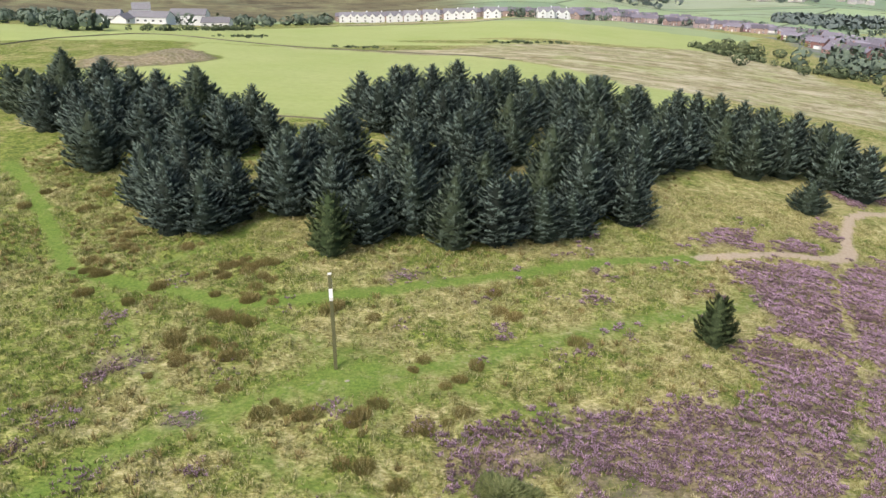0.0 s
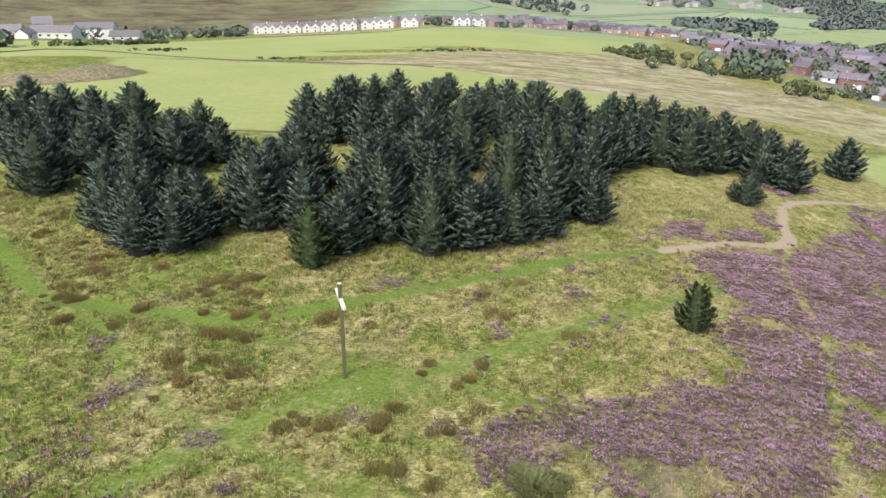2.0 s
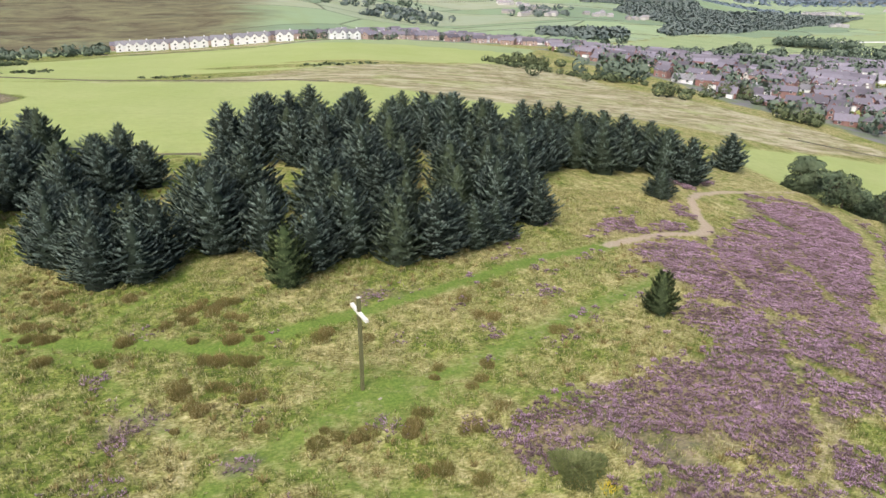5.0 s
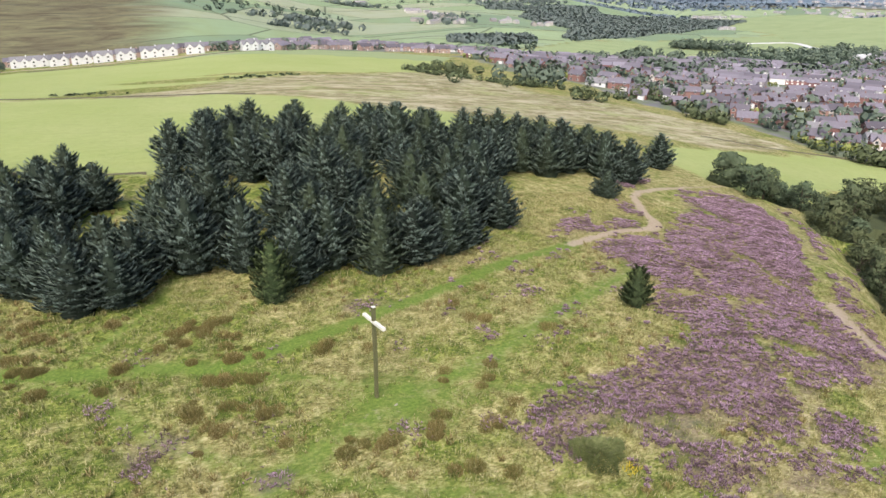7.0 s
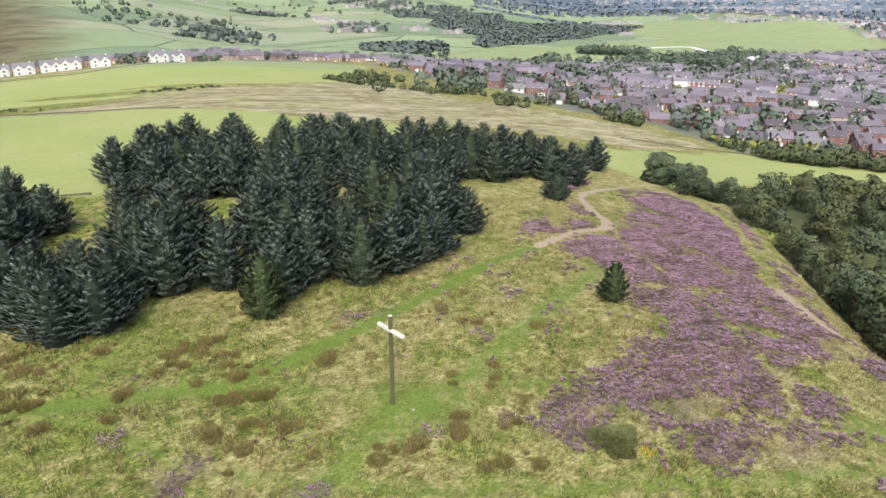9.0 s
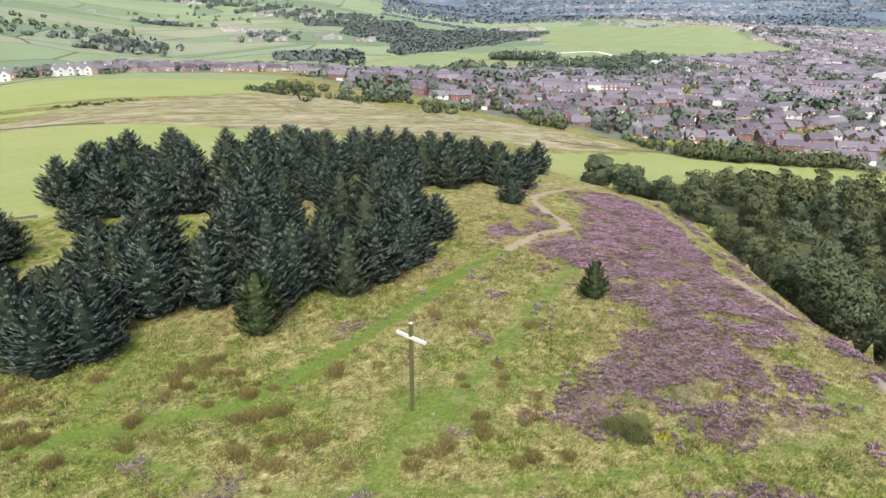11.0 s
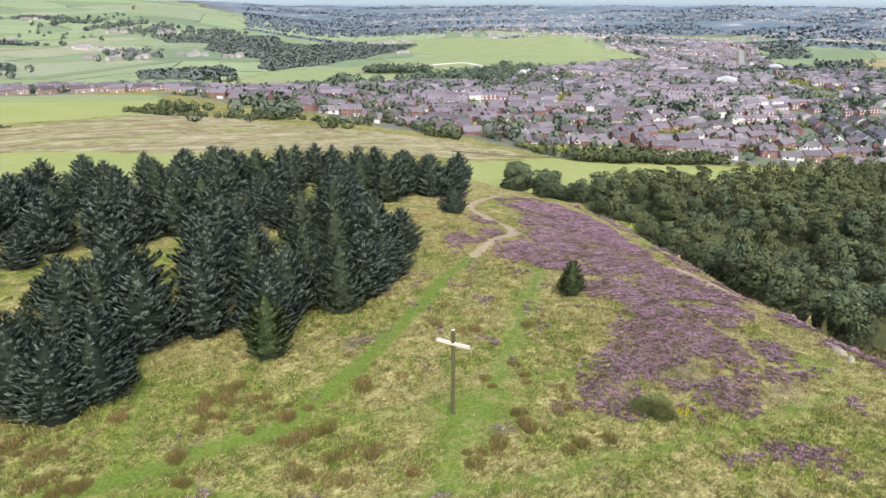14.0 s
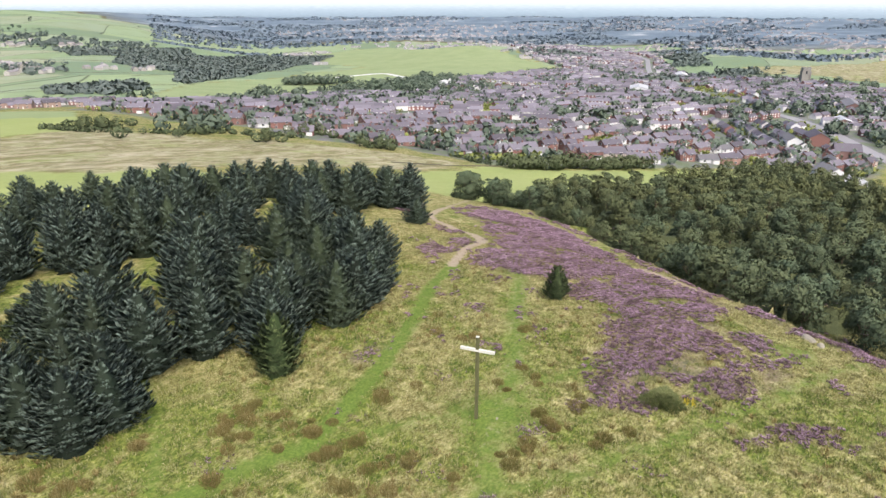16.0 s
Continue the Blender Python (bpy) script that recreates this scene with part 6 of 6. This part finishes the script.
far_trees(round_farms, "farm_trees", HAZED_WOOD, "dark clumps of trees round the hillside farms", (5, 9), (7, 12), 21, 20)


def field_wall(line, name="field_wall"):
    """A dry-stone wall with a coped top, along a line on the ground, kept low and thin to fit the camera's view."""
    pts = [np.array(p, float) for p in line]
    dense = []
    for a, b in zip(pts, pts[1:]):
        k = max(1, int(np.linalg.norm(b - a) / 12))
        dense += [a + (b - a) * i / k for i in range(k)]
    dense = np.array(dense + [pts[-1]])
    way = unit(np.gradient(dense, axis=0))
    side = np.stack([-way[:, 1], way[:, 0]], 1)
    z = height(dense[:, 0], dense[:, 1])
    prof = [(-0.22, -0.5), (-0.15, 0.3), (0, 0.4), (0.15, 0.3), (0.22, -0.5)]
    rows = np.stack([np.column_stack([dense + side * a, z + b + 0.08 * np.sin(np.arange(len(dense)) * 2.3)]) for a, b in prof], 1)
    n = len(prof)
    f = [(i * n + j, i * n + j + 1, (i + 1) * n + j + 1, (i + 1) * n + j) for i in range(len(dense) - 1) for j in range(n - 1)]
    tagged(new(name, mesh_of(name, rows.reshape(-1, 3), f, WALL_STONE)), "dark dry-stone wall between the fields", "wall", "field walls")


for line in (
    [(-159, 237), (-156, 264), (-140, 296), (-126, 297), (-97, 281), (-71, 269), (-30, 266), (0, 261), (12, 254)],
    # A fence line, built here as a low wall.
    [(168, 203), (193, 193), (222, 182)],
    [(-90, 500), (-5, 482), (69, 560)],
    [(150, 760), (300, 820), (480, 800)],
    [(480, 640), (600, 660), (760, 740)],
    [(-62, 151), (-38, 135), (-25, 133)],
):
    field_wall(line)
for k in range(16):
    r0 = np.random.default_rng(400 + k)
    az, d = radians(r0.uniform(6, 34)), r0.uniform(760, 2100)
    x0, y0 = -50 + d * math.sin(az), 15 + d * math.cos(az)
    turn, run = r0.uniform(-0.5, 0.5) + (0 if k % 3 else 1.4), r0.uniform(150, 420)
    field_wall([(x0, y0), (x0 + run * math.cos(turn), y0 + run * math.sin(turn))])


# ---- farm buildings beyond the field ----
def long_shed(x, y, w, d, eaves, rise, turn, wall, roof, label):
    shed = tagged(new("farm_building"), label, "building", "farm buildings")
    part("wall", bm_mesh("wall", walls_with_gables(w, d, eaves, rise), wall), shed)
    part("roof", bm_mesh("roof", gable_roof(w, d, eaves, rise + 0.12), roof), shed)
    for k in range(int(w / 5)):
        pane = slab("window", -0.8, 0.8, -0.05, 0.05, -0.5, 0.5, GLASS)
        win = part("window", pane, shed)
        win.matrix_basis = pose(-w / 2 + 2.5 + 5 * k, -d / 2 - 0.03, eaves * 0.55)
    shed.matrix_world = pose(x, y, float(height(x, y)), 0, 0, turn)


long_shed(-199, 440, 26, 11, 4.6, 3.0, -6, RENDER_WHITE, SLATE, "long white farm building with a grey slate roof")
long_shed(-213, 418, 13, 10, 4.6, 3.0, 12, RENDER_WHITE, SLATE, "white farmhouse with a grey slate roof")
long_shed(-203, 414, 9, 8, 3.0, 2.6, 84, RENDER_WHITE, SLATE, "white gabled wing in front of the farmhouse")
long_shed(-219, 472, 11, 9, 9.5, 3.6, 24, RENDER_WHITE, SLATE, "tall white gabled house behind the farm")
long_shed(-193, 486, 24, 11, 7.4, 3.4, 4, RENDER_WHITE, SLATE, "broad white barn with a grey slate roof")
long_shed(-166, 462, 18, 9, 3.2, 2.8, 2, RENDER_WHITE, SLATE, "low grey-roofed shed behind the hedge")
long_shed(496, 84, 19, 13, 8.5, 3.5, 20, BRICK, ROOF, "large red-brick building beside the valley road")
long_shed(470, 62, 16, 11, 6.5, 4.0, 110, BRICK, ROOF, "red-brick hall with a gabled roof beside the road")
long_shed(482, 98, 20, 10, 6.5, 2.6, 25, RENDER_WHITE, SLATE, "white-walled works with a grey roof")
long_shed(372, 60, 17, 12, 4.5, 3.6, 35, RENDER_WHITE, SLATE, "grey-roofed hall at the edge of the wood")
long_shed(352, 44, 24, 11, 3.5, 2.2, 30, RENDER_WHITE, PALE_SHEET, "long low shed with a pale metal roof")
long_shed(700, 545, 30, 16, 5.0, 2.5, 10, RENDER_WHITE, PALE_SHEET, "broad white sports hall beside the park")
long_shed(440, 66, 15, 8, 3.2, 2.0, 20, RENDER_WHITE, SLATE, "low pale-walled building beside the valley road")
long_shed(596, 80, 22, 13, 5.0, 2.0, 15, BRICK, PALE_SHEET, "broad brick works with a pale roof")
long_shed(716, 86, 46, 14, 6.0, 3.0, 12, BRICK, SLATE, "long grey-roofed mill building among the trees")
long_shed(754, 308, 34, 20, 7.0, 2.5, 20, RENDER_WHITE, PALE_SHEET, "wide pale warehouse in the middle of the town")
long_shed(1109, 367, 40, 18, 6.0, 2.5, 20, RENDER_WHITE, PALE_SHEET, "long white works at the far side of the town")


def church_tower(x, y):
    """A square stone tower with corner buttresses, belfry openings and battlements."""
    tower = tagged(new("church_tower"), "square grey stone church tower with battlements", "tower")
    part("shaft", slab("shaft", -5, 5, -5, 5, -3, 20, TOWER_STONE), tower)
    part("string_course", slab("string_course", -5.35, 5.35, -5.35, 5.35, 12.6, 13.2, TOWER_STONE), tower)
    part("parapet", slab("parapet", -5.4, 5.4, -5.4, 5.4, 20.004, 21.2, TOWER_STONE), tower)
    corner, merlon = slab("buttress", -0.8, 0.8, -0.8, 0.8, -3, 18, TOWER_STONE), slab("merlon", -0.8, 0.8, -0.8, 0.8, 0, 2.2, TOWER_STONE)
    opening = slab("belfry_opening", -1.1, 1.1, -0.08, 0.08, 0, 4.2, GLASS)
    for sx in (-1, 1):
        for sy in (-1, 1):
            part("buttress", corner, tower).matrix_basis = pose(5.2 * sx, 5.2 * sy, 0)
            part("merlon", merlon, tower).matrix_basis = pose(4.5 * sx, 4.5 * sy, 21.204)
    for k in range(4):
        a = radians(90 * k)
        part("belfry_opening", opening, tower).matrix_basis = pose(5.04 * math.sin(a), -5.04 * math.cos(a), 14.2, 0, 0, 90 * k)
        part("merlon", merlon, tower).matrix_basis = pose(4.5 * math.sin(a), -4.5 * math.cos(a), 21.204)
    tower.matrix_world = pose(x, y, float(height(x, y)), 0, 0, 24)


church_tower(1085, 183)
